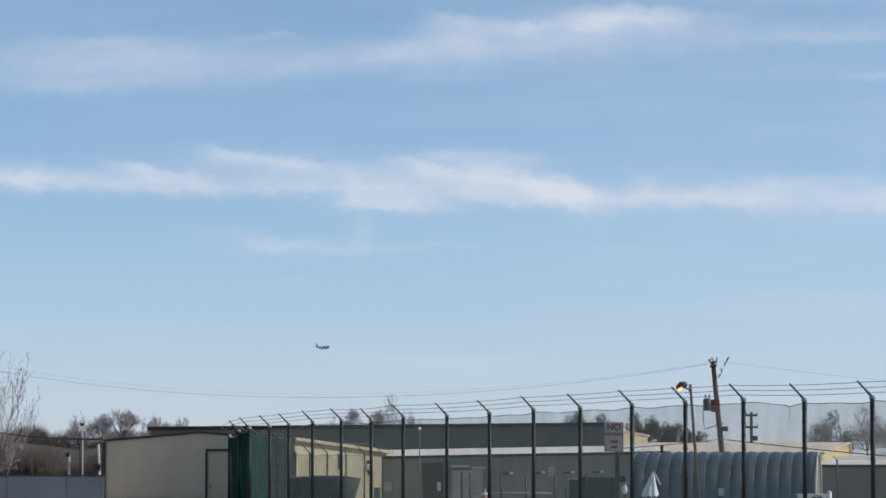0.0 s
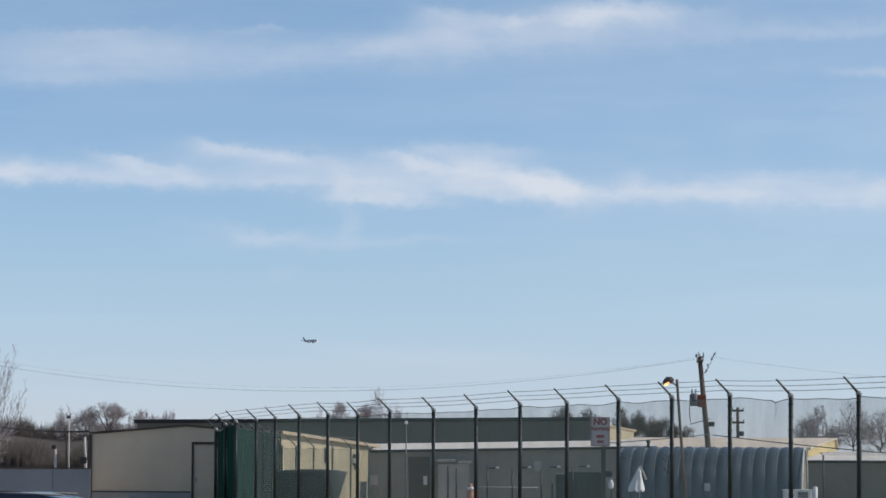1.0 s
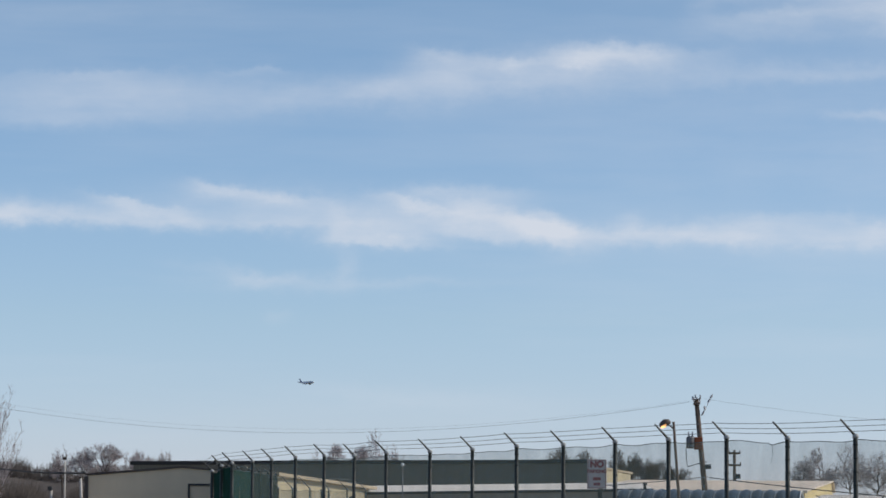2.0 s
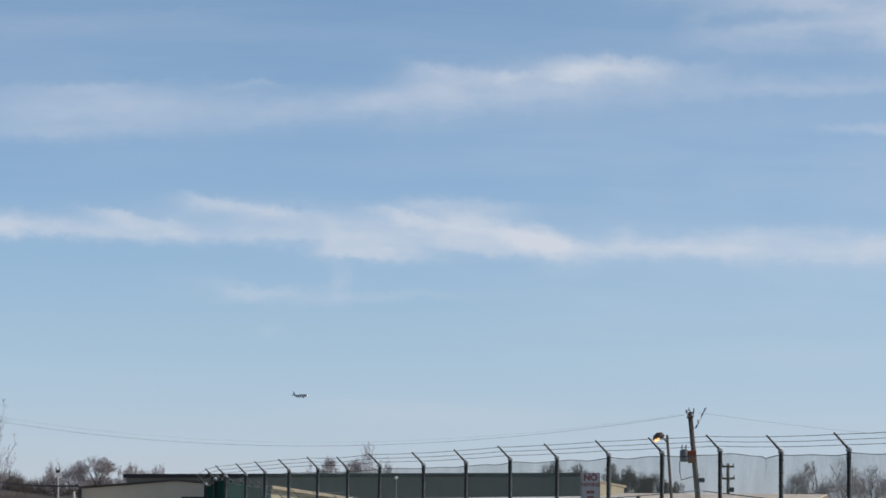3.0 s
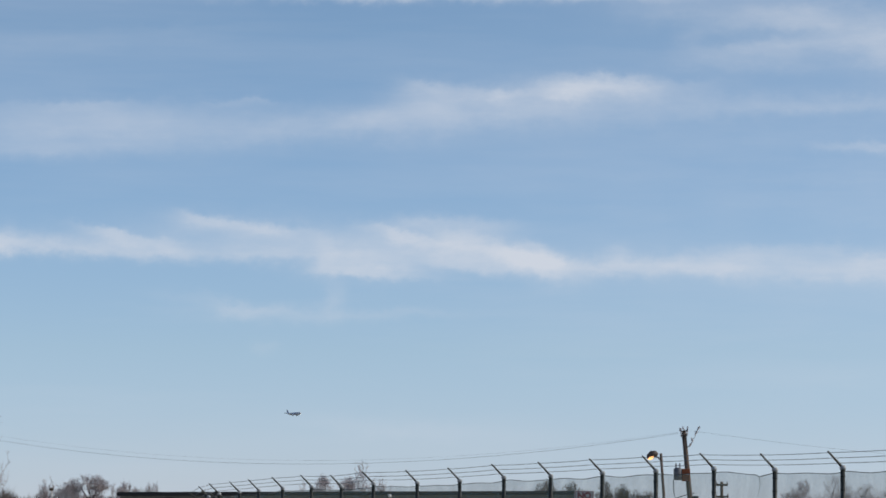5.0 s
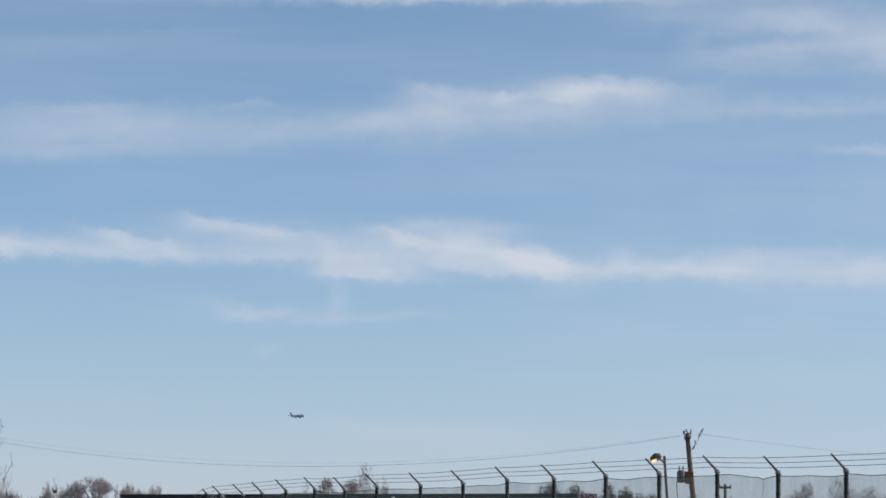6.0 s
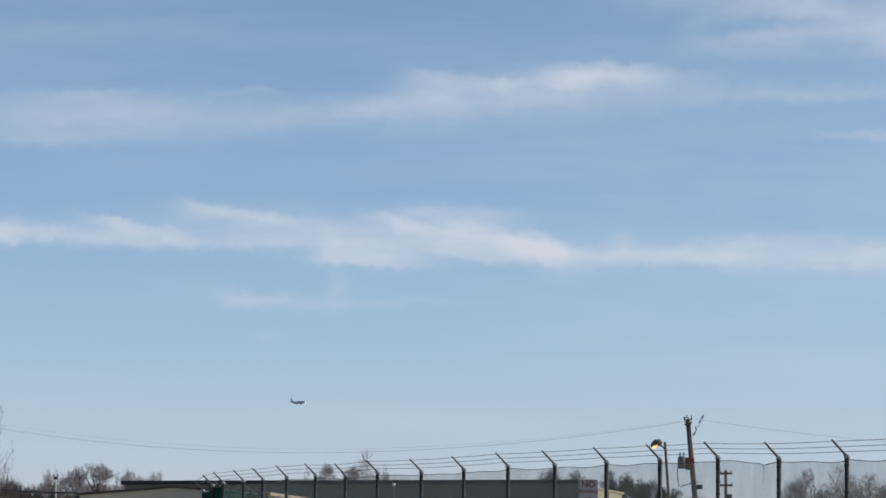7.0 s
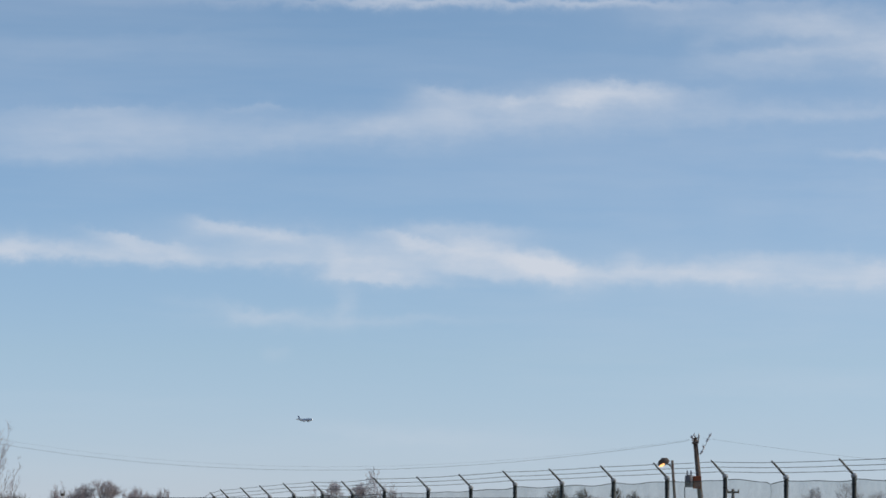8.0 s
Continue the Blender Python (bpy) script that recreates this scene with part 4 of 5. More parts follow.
def folded_umbrella():
    base = at(8.45, 130.0)
    u = thing("patio_umbrella", Matrix.Translation(base), "folded white patio umbrella with drooping cloth", "umbrella")
    z = base.z
    part("pole", tube(B(), [(0, 0, 0), (0, 0, 1.45 - z)], 0.025, 8), GALVANISED, u, "", True)
    bm = B()
    rows, n = [], 28
    for zz, r, dx in ((1.42, 0.03, -0.02), (1.25, 0.09, -0.05), (1.0, 0.16, -0.1), (0.7, 0.26, -0.14), (0.45, 0.32, -0.16), (0.38, 0.33, -0.16)):
        rows.append([bm.verts.new((dx + r * (1 + 0.15 * math.cos(7 * a)) * math.cos(a), r * 0.8 * (1 + 0.15 * math.cos(7 * a)) * math.sin(a),
                                   zz - z + (0.05 * math.cos(7 * a) if zz < 0.5 else 0))) for a in (2 * math.pi * k / n for k in range(n))])
    for r0, r1 in zip(rows, rows[1:]):
        for k in range(n):
            bm.faces.new((r0[k], r0[(k + 1) % n], r1[(k + 1) % n], r1[k]))
    bm.faces.new(rows[0])
    part("canopy", bm, CLOTH, u, "", True)
    bm = B()
    tube(bm, [(0.0, -0.1, 1.42 - z), (0.12, -0.12, 1.2 - z), (0.27, -0.12, 0.86 - z)], [0.04, 0.05, 0.04], 6)
    part("strap", bm, BEIGE_LOW, u, "grey hanging flap", True)
    part("foot", turned(B(), [(0.25, 0), (0.25, 0.06), (0.06, 0.1), (0.05, 0.25)], 12), CHARCOAL, u)


folded_umbrella()


# ---------------------------------------------------------------- vehicles
def car(m, paint, label, length=4.5, width=1.8, height=1.42, van=False, group="parked cars"):
    c = thing("car" if not van else "van", m, label, "car" if not van else "van", group)
    w = width / 2
    if van:
        low = [(-length / 2, 0.35), (-length / 2, height * 0.6), (length / 2 - 0.1, height * 0.55), (length / 2, 0.35)]
        cab = [(-length / 2 + 0.02, height * 0.6), (-length / 2 + 0.15, height - 0.06), (-length / 2 + 0.4, height), (length / 2 - 1.6, height), (length / 2 - 1.4, height - 0.06), (length / 2 - 0.75, height * 0.57)]
    else:
        low = [(-length / 2, 0.35), (-length / 2, 0.75), (-length / 2 + 0.1, 0.92), (length / 2 - 1.3, 0.95), (length / 2 - 0.15, 0.78), (length / 2, 0.6), (length / 2 - 0.05, 0.3)]
        cab = [(-length / 2 + 0.35, 0.93), (-length / 2 + 1.0, height - 0.06), (-length / 2 + 1.4, height), (0.15, height), (0.45, height - 0.05), (1.05, 0.95)]

    def hull(outline, half, inset):
        bm = B()
        mid = sum(z for _, z in outline) / len(outline)
        hi = max(z for _, z in outline)
        rows = []
        for s in (-1, -0.86, 0.86, 1):
            k = 1.0 if abs(s) < 0.9 else 0.93
            row = []
            for x, z in outline:
                lean = inset * max(0.0, (z - outline[0][1]) / max(hi - outline[0][1], 0.01))
                row.append(bm.verts.new((x * (1.0 if k == 1 else 0.97), s * (half - lean), mid + (z - mid) * k)))
            rows.append(row)
        n = len(outline)
        for r0, r1 in zip(rows, rows[1:]):
            for i in range(n):
                bm.faces.new((r0[i], r0[(i + 1) % n], r1[(i + 1) % n], r1[i]))
        bm.faces.new(rows[0][::-1])
        bm.faces.new(rows[-1])
        return bm
    part("body", hull(low, w, 0.05), paint, c, "", True)
    cabin = part("cabin", hull(cab, w - 0.06, 0.16), paint, c, "", False)
    # side windows, windscreen and rear window
    zb, zt = cab[0][1] + 0.06, height - 0.1
    for s in (-1, 1):
        for xa, xb in ((cab[1][0] + 0.05, -0.35), (-0.28, cab[4][0] + 0.15)) if not van else ((-length / 2 + 0.4, -0.2), (-0.1, length / 2 - 1.5)):
            bm = B()
            y0, y1 = s * (w - 0.06 - 0.02), s * (w - 0.06 - 0.135)
            q = [bm.verts.new(p) for p in ((xa - 0.1, y0 + s * 0.012, zb), (xb + 0.05, y0 + s * 0.012, zb), (xb, y1 + s * 0.02, zt), (xa, y1 + s * 0.02, zt))]
            q2 = [bm.verts.new((v.co.x, v.co.y - s * 0.03, v.co.z)) for v in q]
            bm.faces.new(q)
            bm.faces.new(q2[::-1])
            for i in range(4):
                bm.faces.new((q[i], q2[i], q2[(i + 1) % 4], q[(i + 1) % 4]))
            part("side_window", bm, WINDOW, cabin)
    for (xa, za), (xb, zb2), d in (((cab[0]), (cab[1]), -1), ((cab[-1]), (cab[-2]), 1)):
        bm = B()
        o = 0.02 * d
        q = [bm.verts.new(p) for p in ((xa + (xb - xa) * 0.1 + o, -w + 0.2, za + (zb2 - za) * 0.1 + 0.01), (xa + (xb - xa) * 0.1 + o, w - 0.2, za + (zb2 - za) * 0.1 + 0.01),
                                       (xa + (xb - xa) * 0.92 + o, w - 0.3, za + (zb2 - za) * 0.92 + 0.01), (xa + (xb - xa) * 0.92 + o, -w + 0.3, za + (zb2 - za) * 0.92 + 0.01))]
        q2 = [bm.verts.new((v.co.x - d * 0.03, v.co.y, v.co.z)) for v in q]
        bm.faces.new(q)
        bm.faces.new(q2[::-1])
        for i in range(4):
            bm.faces.new((q[i], q2[i], q2[(i + 1) % 4], q[(i + 1) % 4]))
        part("windscreen" if d > 0 else "rear_window", bm, WINDOW, cabin)
    for s in (-1, 1):
        bm = tube(B(), [(cab[1][0], s * (w - 0.24), height - 0.03), (-0.5, s * (w - 0.235), height + 0.012), (cab[4][0], s * (w - 0.24), height - 0.02)], 0.012, 6)
        part("roof_rail", bm, TRANSFORMER, cabin, "grey roof rail", True)
    for x in (-length / 2 + 0.85, length / 2 - 0.85):
        for s in (-1, 1):
            hub = turned(B(), [(0.075, -0.12), (0.075, 0.12)], 10)
            bmesh.ops.rotate(hub, cent=(0, 0, 0), matrix=Matrix.Rotation(radians(90), 3, "X"), verts=hub.verts[:])
            wheel = part("wheel", hub, GALVANISED, c)
            wheel.location = (x, s * (w - 0.1), 0.33)
            bm = turned(B(), [(0.2, -0.1), (0.31, -0.1), (0.33, -0.06), (0.33, 0.06), (0.31, 0.1), (0.2, 0.1)], 20)
            bmesh.ops.rotate(bm, cent=(0, 0, 0), matrix=Matrix.Rotation(radians(90), 3, "X"), verts=bm.verts[:])
            part("tyre", bm, RUBBER, wheel, "", True)
            bm = turned(B(), [(0.19, -0.105), (0.19, 0.105), (0.08, 0.115)], 14)
            bmesh.ops.rotate(bm, cent=(0, 0, 0), matrix=Matrix.Rotation(radians(90), 3, "X"), verts=bm.verts[:])
            part("rim", bm, GALVANISED, wheel)
    for s in (-1, 1):
        part("headlight", box(B(), length / 2 - 0.1, length / 2 + 0.01, s * (w - 0.3) - 0.16, s * (w - 0.3) + 0.16, 0.56, 0.7, 0.02), WHITE, c)
        part("tail_light", box(B(), -length / 2 - 0.01, -length / 2 + 0.08, s * (w - 0.25) - 0.14, s * (w - 0.25) + 0.14, 0.62, 0.78, 0.02), SIGN_RED, c)
    return c


car(pose(-4.63, 34.0, 0.006), CAR_DARK, "dark blue sedan with grey roof rails parked on asphalt", height=1.30)
car(pose(-4.98, 29.0, 0.006), CAR_SILVER, "silver sedan passing along the parking area", height=1.43)


def waste_container():
    """Dark steel waste container with a domed lid and lifting pockets."""
    base = at(6.9, 150.0)
    c = thing("waste_container", Matrix.Translation(base), "dark green steel waste container with a domed lid", "container")
    h = 0.92 - base.z
    part("body", prism(B(), [(-0.85, 0.12), (0.85, 0.12), (0.98, h), (-0.98, h)], -0.7, 0.7), WASTE_GREEN, c)
    part("lid", prism(B(), [(-1.0, h + 0.003), (1.0, h + 0.003), (0.97, h + 0.10), (0.75, h + 0.19), (-0.7, h + 0.19), (-0.97, h + 0.09)], -0.74, 0.74), WASTE_GREEN, c)
    for x in (-0.86, -0.3, 0.3, 0.86):
        part("stiffener", box(B(), x - 0.04, x + 0.04, -0.76, -0.701, 0.2, h - 0.05, 0.008), WASTE_GREEN, c)
    for x in (-1.14, 0.99):
        part("lifting_pocket", box(B(), x, x + 0.15, -0.3, 0.3, h - 0.5, h - 0.3, 0.01), WASTE_GREEN, c)
    for x in (-0.7, 0.7):
        for y in (-0.5, 0.5):
            part("caster", turned(B(), [(0.06, 0), (0.06, 0.12)], 10, (x, y)), RUBBER, c)
    side = thing("crate", Matrix.Translation(at(5.75, 149.5)), "grey crate stacked beside the waste container", "crate")
    part("body", box(B(), -0.2, 0.22, -0.3, 0.3, 0.0, 0.98 - base.z, 0.015), WASTE_GREEN, side)
    part("lid", box(B(), -0.23, 0.25, -0.33, 0.33, 0.982 - base.z, 1.04 - base.z, 0.01), BEIGE_LOW, side)


waste_container()


def equipment_cabinet():
    base = at(15.3, 131.0)
    c = thing("equipment_cabinet", Matrix.Translation(base), "white metal equipment cabinet with a dark louvred opening", "cabinet")
    h = 0.42 - base.z
    part("body", box(B(), -0.55, 0.62, -0.4, 0.4, 0.02, h, 0.02), WHITE, c)
    part("lid", box(B(), -0.6, 0.67, -0.45, 0.45, h + 0.002, h + 0.05, 0.01), WHITE, c)
    for k in range(5):
        part("louvre", box(B(), 0.0, 0.45, -0.43, -0.402, h - 0.12 - 0.08 * k, h - 0.07 - 0.08 * k), DARK_EDGE, c)
    p = thing("bollard", Matrix.Translation(at(16.35, 133.0)), "short white steel bollard beside the hut", "bollard")
    part("shaft", tube(B(), [(0, 0, 0), (0, 0, 0.55 - base.z)], 0.11, 12), WHITE, p, "", True)
    part("cap", turned(B(), [(0.115, 0.55 - base.z), (0.09, 0.60 - base.z), (0.02, 0.63 - base.z)], 12), WHITE, p, "", True)


equipment_cabinet()


def covered_boat():
    base = at(-5.28, 123.0)
    b = thing("covered_boat", Matrix.Translation(base), "boat under a dark grey tarpaulin on its trailer", "boat")
    z = -base.z
    bm = B()
    rows, n = [], 12
    for k in range(n + 1):
        s = -1 + 2 * k / n
        flare = max(0.0, 1 - abs(s) ** 5)
        rows.append([bm.verts.new((s * 1.31 * ((0.70 + 0.30 * r) if s > 0 else 1.25) + 0.05, y * (0.35 + 0.65 * flare) * (0.75 + 0.25 * r), -0.2 + z + (1.30 + 0.10 * (1 - s * s)) * r))
                     for y, r in ((-0.9, 0.0), (-1.0, 0.5), (-1.1, 1.0), (0.0, 1.06), (1.1, 1.0), (1.0, 0.5), (0.9, 0.0))])
    for r0, r1 in zip(rows, rows[1:]):
        for i in range(6):
            bm.faces.new((r0[i], r0[i + 1], r1[i + 1], r1[i]))
        bm.faces.new((r0[6], r0[0], r1[0], r1[6]))
    bm.faces.new(rows[0])
    bm.faces.new(rows[-1][::-1])
    part("hull_cover", bm, TARP, b, "", True)
    part("trailer_frame", box(B(), -1.3, 1.7, -0.5, 0.5, -0.36 + z, -0.21 + z, 0.02), GALVANISED, b)
    for x in (-0.3, 0.4):
        for s in (-1, 1):
            bm = turned(B(), [(0.15, -0.09), (0.28, -0.09), (0.3, 0), (0.28, 0.09), (0.15, 0.09)], 16)
            bmesh.ops.rotate(bm, cent=(0, 0, 0), matrix=Matrix.Rotation(radians(90), 3, "X"), verts=bm.verts[:])
            bmesh.ops.translate(bm, vec=(x, s * 0.75, 0.29), verts=bm.verts[:])
            part("trailer_wheel", bm, RUBBER, b, "", True)
    part("axle", box(B(), -0.4, 0.5, -0.7, 0.7, 0.20, -0.365 + z), COATED, b)


covered_boat()


# ---------------------------------------------------------------- airliner
def airliner():
    a = thing("airliner", pose(-190.0, 4300.0, 169.0, 0, -1.5, -42), "distant blue-grey airliner with landing lights on approach", "airliner")
    fus = [(-14.5, 0.5, 1.2), (-11, 1.1, 0.7), (-7, 1.75, 0.1), (0, 1.9, 0), (9, 1.9, 0), (12, 1.6, -0.1), (13.8, 0.9, -0.35), (14.5, 0.25, -0.5)]
    part("fuselage", tube(B(), [(x, 0, z) for x, r, z in fus], [r for x, r, z in fus], 14), PLANE_SKIN, a, "", True)

    def wing(name, pts, thick):
        bm = B()
        top = [bm.verts.new((x, y, z + thick / 2)) for x, y, z in pts]
        low = [bm.verts.new((x, y, z - thick / 2)) for x, y, z in pts]
        bm.faces.new(top)
        bm.faces.new(low[::-1])
        for i in range(len(pts)):
            j = (i + 1) % len(pts)
            bm.faces.new((top[i], low[i], low[j], top[j]))
        part(name, bm, PLANE_SKIN, a)
    for s in (-1, 1):
        wing("wing", [(3.5, s * 1.5, -0.9), (-3.2, s * 1.5, -0.9), (-5.0, s * 13.5, 0.5), (-3.4, s * 13.5, 0.5)], 0.45)
        wing("tailplane", [(-10.5, s * 0.6, 1.2), (-13.5, s * 0.6, 1.2), (-14.6, s * 5.2, 1.6), (-13.2, s * 5.2, 1.6)], 0.3)
        eng = tube(B(), [(3.2, s * 4.6, -2.0), (2.8, s * 4.6, -2.0), (0.5, s * 4.6, -1.9), (-0.8, s * 4.6, -1.8)], [0.85, 1.0, 0.95, 0.55], 12)
        part("engine", eng, PLANE_SKIN, a, "", True)
    bm = B()
    out = [(-9.0, 1.5), (-13.6, 1.4), (-15.4, 6.6), (-13.2, 6.6)]
    prism(bm, out, -0.18, 0.18)
    part("tail_fin", bm, PLANE_SKIN, a)
    bm = B()
    bmesh.ops.create_icosphere(bm, subdivisions=1, radius=0.55)
    bmesh.ops.translate(bm, vec=(14.6, -0.5, -0.6), verts=bm.verts[:])
    part("landing_light", bm, PLANE_GLOW, a, "bright landing light", True)


airliner()


# ---------------------------------------------------------------- bare trees
def branch_tubes(paths, sides):
    """Tapered branches, each a list of points with radii, as vertices and faces."""
    verts, faces = [], []
    ring = [(math.cos(2 * math.pi * k / sides), math.sin(2 * math.pi * k / sides)) for k in range(sides)]
    for pts, radii in paths:
        along = (pts[-1] - pts[0]).normalized()
        side = along.orthogonal().normalized()
        other = along.cross(side)
        start = len(verts)
        for p, r in zip(pts, radii):
            verts += [p + (side * c + other * s) * r for c, s in ring]
        for j in range(len(pts) - 1):
            o = start + j * sides
            faces += [(o + k, o + (k + 1) % sides, o + sides + (k + 1) % sides, o + sides + k) for k in range(sides)]
    return verts, faces


def branch_part(name, paths, sides, material, parent):
    verts, faces = branch_tubes(paths, sides)
    data = bpy.data.meshes.new(name)
    data.from_pydata(verts, [], faces)
    data.materials.append(material)
    data.polygons.foreach_set("use_smooth", [True] * len(data.polygons))
    ob = new(name, data)
    ob.parent = parent
    return tagged(ob)


def bare_tree(x, y, height, crown, seed, label, twig, tips=900, thin=0.012, trunk=0.4, spiky=0.0, lean=0.0, balance=0.42, spray=3):
    """A bare winter tree: a fork of limbs that reaches into an uneven rounded crown of fine twigs."""
    base = at(x, y, -0.1)
    t = thing("bare_tree", Matrix.Translation(base), label, "tree", "bare trees")
    rng = np.random.default_rng(seed)
    tall = height - base.z
    foot, rise = tall * trunk, tall * (1 - trunk)
    mid = foot + rise * 0.5
    points, lobes = [], []
    while len(lobes) < 17:
        d = rng.normal(size=3)
        d *= rng.uniform(0.35, 0.78) / np.linalg.norm(d)
        if d[2] > -0.55:
            lobes.append((d, rng.uniform(0.26, 0.42)))
    while len(points) < tips:
        centre, size = lobes[rng.integers(len(lobes))]
        d = rng.normal(size=3)
        d = centre + d / np.linalg.norm(d) * size * rng.uniform() ** 0.45 * (1 + spiky * rng.uniform(-0.4, 0.5))
        p = np.array((d[0] * crown, d[1] * crown, d[2] * rise * 0.5))
        points.append(p)
    points = np.array(points)
    points[:, :2] *= crown / np.percentile(np.abs(points[:, 0]), 99)
    points[:, 2] *= rise * 0.5 / np.percentile(points[:, 2], 99.7)
    points += np.stack((lean * (points[:, 2] + mid), points[:, 0] * 0, points[:, 0] * 0 + mid), 1)
    stem = [np.array((lean * h + 0.05 * math.sin(h + seed), 0.0, h)) for h in np.linspace(0, foot * 1.05, 5)]
    nodes = np.zeros((len(points) * 2 + 8, 3))
    reach = np.zeros(len(nodes))
    up, count = [-1] * len(nodes), len(stem)
    for i, p in enumerate(stem):
        nodes[i], up[i], reach[i] = p, i - 1, p[2] * 0.3
    for p in points[np.argsort(np.linalg.norm(points - stem[-1], axis=1))]:
        d = np.linalg.norm(nodes[2:count] - p, axis=1)
        rising = np.maximum(0.0, nodes[2:count, 2] - p[2]) * 0.3
        i = int(np.argmin(d + balance * reach[2:count] + rising)) + 2
        far = np.linalg.norm(nodes[i] - p)
        bend = (nodes[i] + p) / 2 + rng.normal(size=3) * far * 0.035 + np.array((0, 0, -far * 0.06))
        for q in (bend, p):
            nodes[count], up[count], reach[count] = q, i, reach[i] + far / 2
            i = count
            count += 1
    load = np.zeros(count)
    for i in range(count - 1, 0, -1):
        load[i] += 1.0
        load[up[i]] += load[i]
    thickness = np.minimum(thin * load ** 0.25, 0.2)
    limbs, fine = [], []
    for i in range(1, count):
        a, b = Vector(nodes[up[i]]), Vector(nodes[i])
        if (b - a).length > 1e-4:
            (limbs if load[i] > 110 else fine).append(([a, b], [min(thickness[up[i]], thickness[i] * 1.5), thickness[i]]))
    # sprays of straight end twigs round every tip
    middle = np.array((lean * mid, 0, mid - rise * 0.25))
    for i in range(len(stem) + 1, count, 2):
        out = nodes[i] - middle
        out /= max(np.linalg.norm(out), 0.1)
        for _ in range(spray):
            way = out * 0.7 + rng.normal(size=3) * 0.55 + (0, 0, 0.15)
            end = nodes[i] + way / np.linalg.norm(way) * rng.uniform(0.12, 0.36) * (0.5 + 0.4 * crown)
            fine.append(([Vector(nodes[i]), Vector(end)], [thin * 0.85, thin * 0.5]))
    branch_part("trunk", limbs, 6, BARK, t)
    branch_part("crown", fine, 3, twig, t)


BARE = "bare grey-brown winter tree with fine twigs"
bare_tree(-34.4, 222.0, 9.8, 1.6, 1, "tall bare poplar with upright limbs", TWIG_PALE, 480, 0.0075, 0.25, 0.2, 0.17, 0.75, 4)
bare_tree(-34.5, 226.0, 7.4, 0.8, 2, "slender bare poplar leaning outward", TWIG_PALE, 160, 0.0075, 0.3, 0.2, 0.32, 0.8, 4)
for k, (x, y, h, c, n) in enumerate(((-32.7, 262, 5.9, 1.0, 560), (-31.1, 263, 6.0, 1.2, 640), (-29.1, 262, 6.3, 1.6, 1150), (-27.2, 266, 5.9, 0.9, 500),
                                     (-25.8, 264, 5.7, 1.0, 420), (-24.4, 268, 5.9, 0.6, 220))):
    bare_tree(x, y, h, c, 10 + k, BARE, TWIG_PALE, n, 0.0115, 0.66)
for k, (x, y, h, c, n, s) in enumerate(((-10.5, 258, 5.9, 0.6, 300, 0.3), (-9.1, 260, 6.45, 1.05, 700, 0.0), (-7.2, 264, 6.4, 0.95, 620, 0.0), (-4.9, 255, 7.5, 1.35, 700, 0.9),
                                        (-3.6, 262, 6.4, 0.7, 450, 0.5))):
    bare_tree(x, y, h, c, 20 + k, BARE, TWIG_PALE, n, 0.011, 0.68 if s == 0 else 0.45, s)
for k, (x, y, h, c) in enumerate(((10.4, 262, 6.15, 1.1), (13.2, 266, 6.0, 1.5), (15.9, 262, 6.1, 1.4), (17.9, 265, 5.7, 1.4), (19.7, 268, 5.35, 1.4), (21.4, 268, 4.6, 1.3))):
    bare_tree(x, y, h, c, 30 + k, BARE, TWIG, 1200, 0.0125, 0.6)
for k, (x, y, h, c) in enumerate(((30.3, 252, 5.3, 1.2), (31.9, 255, 6.2, 1.6), (33.9, 250, 6.4, 1.8), (36.6, 253, 5.9, 1.9), (39.6, 256, 5.8, 1.8))):
    bare_tree(x, y, h, c, 40 + k, BARE, TWIG_PALE, 900, 0.0095, 0.56, 0.1)


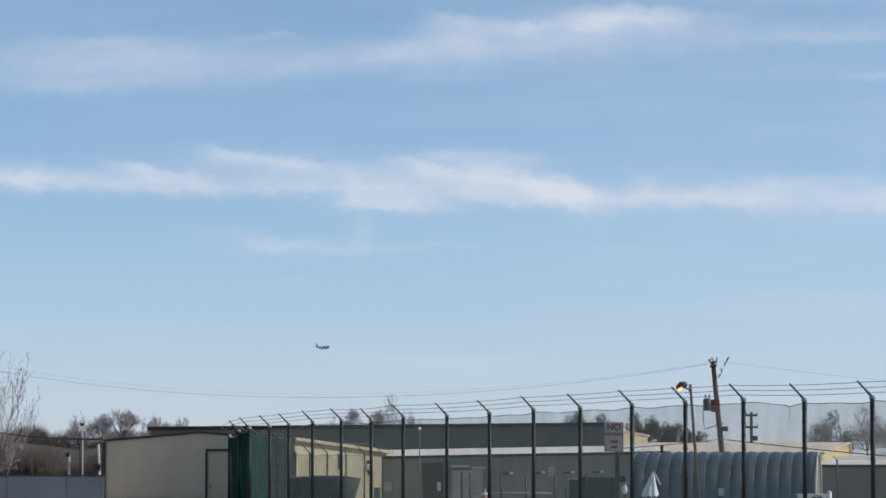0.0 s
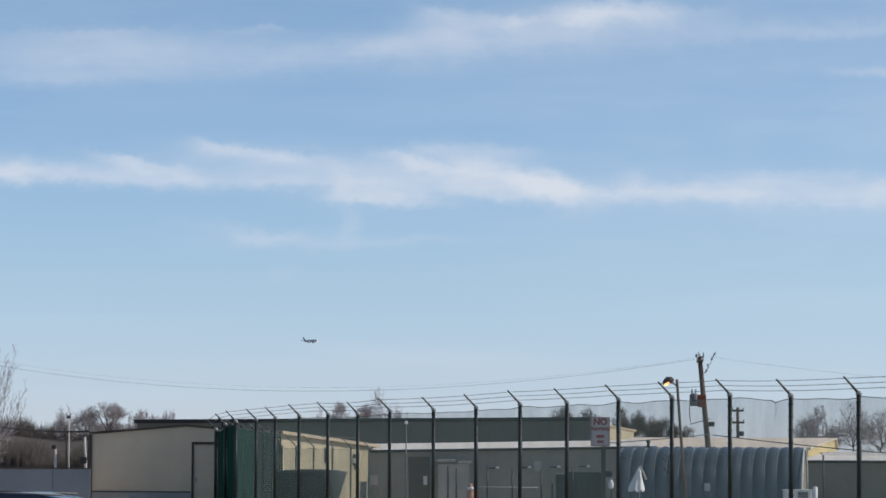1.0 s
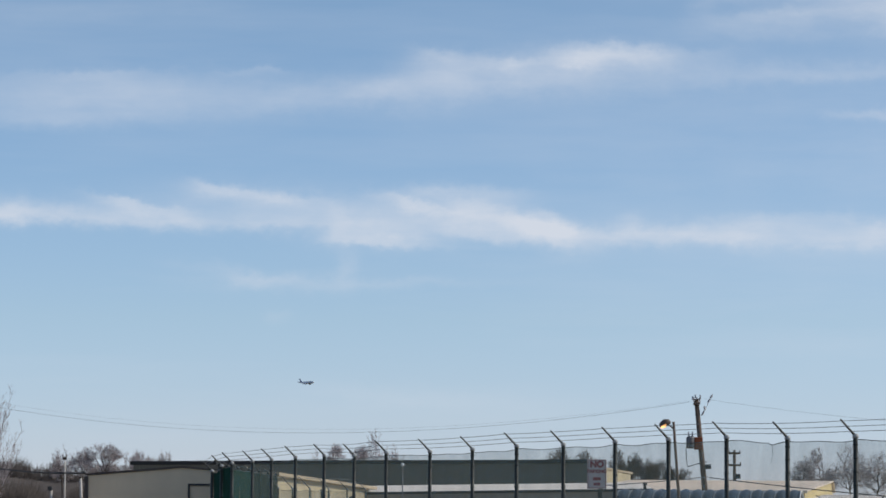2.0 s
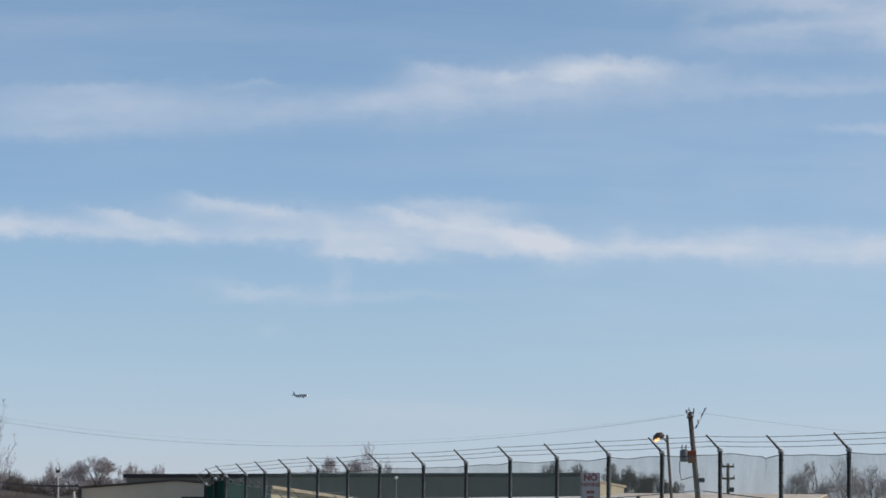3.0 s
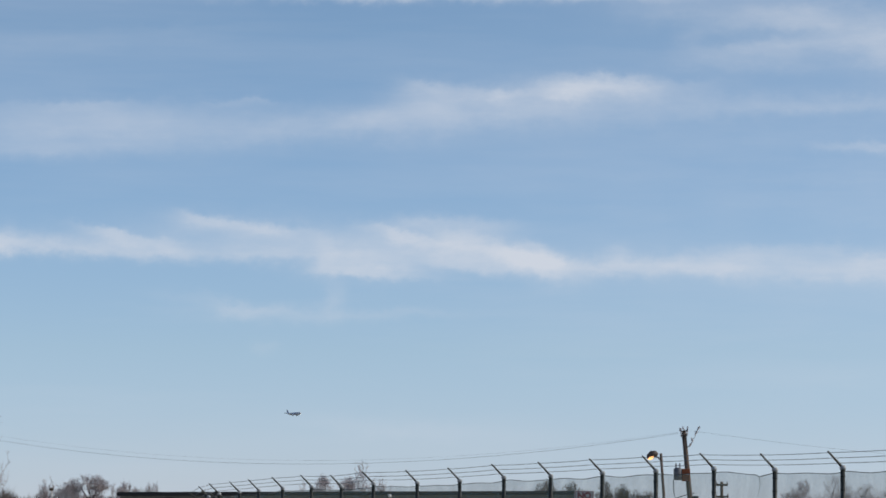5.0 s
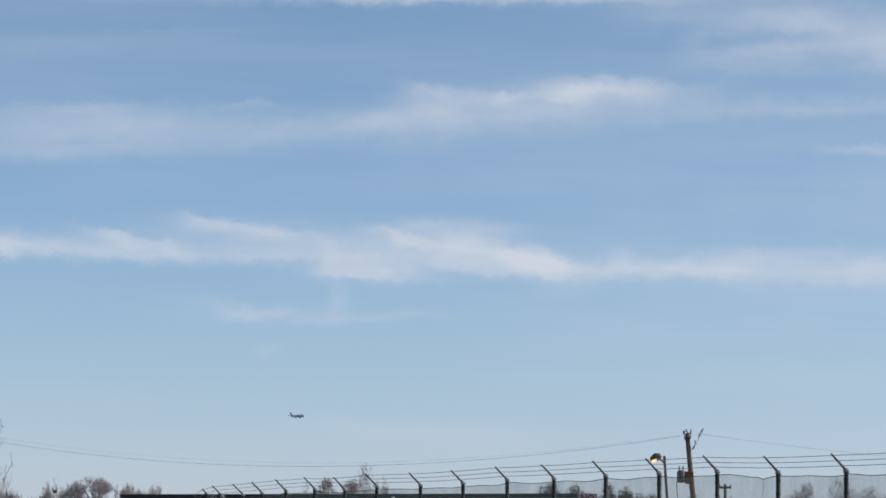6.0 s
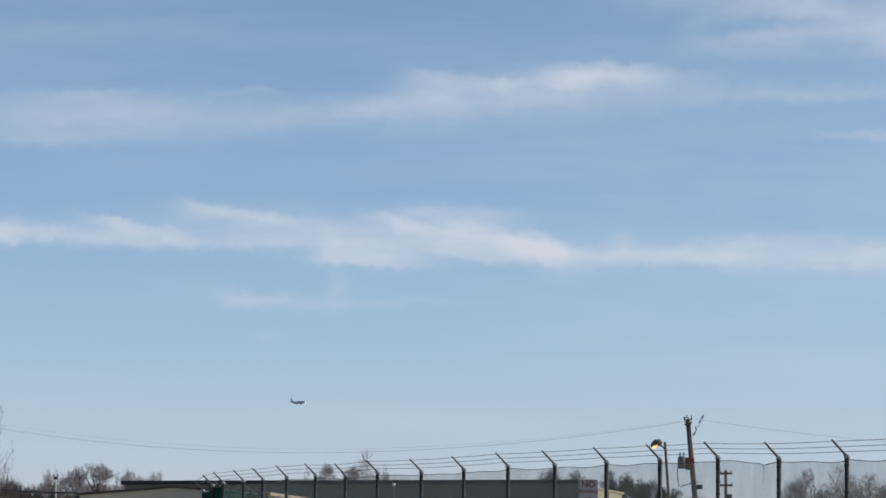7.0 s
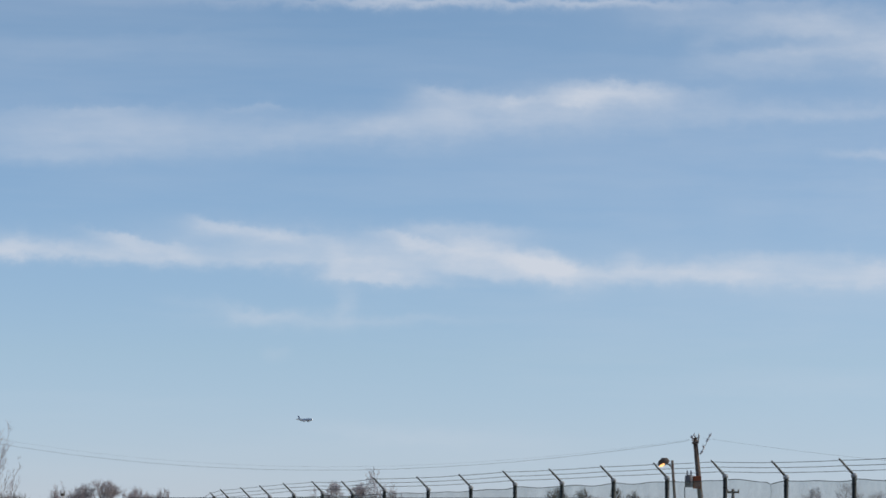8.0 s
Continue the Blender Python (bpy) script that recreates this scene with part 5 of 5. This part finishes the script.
def thicket(name, x0, x1, y0, y1, height, count, seed, material, label, lift=0.0):
    """A wood of many thin stems and twigs, too many to count."""
    rng = np.random.default_rng(seed)
    verts, faces = [], []
    for _ in range(count):
        x, y = rng.uniform(x0, x1), rng.uniform(y0, y1)
        z = ground_height(y) - 0.1 + lift
        h = height * rng.uniform(0.55, 1.0) * (0.85 + 0.15 * math.sin(x * 0.4) + 0.1 * math.sin(x * 1.3 + 1))
        n = 9
        for k in range(n):
            a, up = rng.uniform(0, 6.283), rng.uniform(0.05, 0.75) if k else 0.0
            p = np.array((x + rng.uniform(-0.5, 0.5) * (k > 0), y, z + h * up))
            q = p + np.array((math.cos(a) * rng.uniform(0.1, 0.9), math.sin(a) * 0.4, h * (1 - up) * rng.uniform(0.5, 1.0) if k else h))
            r = 0.07 if k == 0 else 0.045
            i = len(verts)
            for d in (0, 2.09, 4.19):
                verts.append(tuple(p + np.array((math.cos(d) * r, math.sin(d) * r, 0))))
            verts.append(tuple(q))
            faces += [(i, i + 1, i + 3), (i + 1, i + 2, i + 3), (i + 2, i, i + 3)]
    data = bpy.data.meshes.new(name)
    data.from_pydata(verts, [], faces)
    data.materials.append(material)
    return tagged(new(name, data), label, "thicket", kind="stuff")


def wooded_bank(x0, x1, y, height, seed, label):
    """A brown leaf-strewn bank with an uneven crest."""
    bm = B()
    nx, ny = 60, 8
    rows = []
    for j in range(ny + 1):
        r = j / ny
        row = []
        for i in range(nx + 1):
            x = x0 + (x1 - x0) * i / nx
            rise = height * (0.86 + 0.14 * noise.noise(Vector((x * 0.12, seed, 0)))) * math.sin(math.pi * r) ** 0.6
            end = min(1.0, (i / nx) * 6, (1 - i / nx) * 6)
            row.append(bm.verts.new((x, y + 24 * r, ground_height(y) - 0.1 + rise * end + 0.25 * noise.noise(Vector((x * 0.8, r * 6, seed))) * math.sin(math.pi * r))))
        rows.append(row)
    for r0, r1 in zip(rows, rows[1:]):
        for i in range(nx):
            bm.faces.new((r0[i], r0[i + 1], r1[i + 1], r1[i]))
    single("earth_bank", bm, THICKET, Matrix(), label, "bank", kind="structure")


wooded_bank(-110, -20, 292, 7.1, 3.0, "brown leaf-strewn earth bank under the thicket")
wooded_bank(4, 70, 300, 3.6, 8.0, "low brown earth bank behind the roofs")
thicket("thicket", -75, -22, 276, 291, 6.9, 6800, 5, THICKET, "dense brown bare thicket on the far edge")
thicket("thicket", -30, -12, 300, 340, 4.2, 700, 6, THICKET, "dense brown bare thicket on the far edge")
thicket("thicket", 8, 24, 285, 299, 5.9, 2800, 7, THICKET, "dark brown bare thicket behind the roofs")
thicket("thicket", 24, 60, 288, 299, 4.4, 1500, 8, THICKET, "low brown bare thicket behind the roofs")
thicket("thicket", -75, -24, 301, 307, 3.6, 1500, 11, THICKET, "bare brush along the crest of the bank", 4.6)
thicket("thicket", 6, 66, 309, 315, 2.8, 1300, 12, THICKET, "bare brush along the crest of the low bank", 1.6)
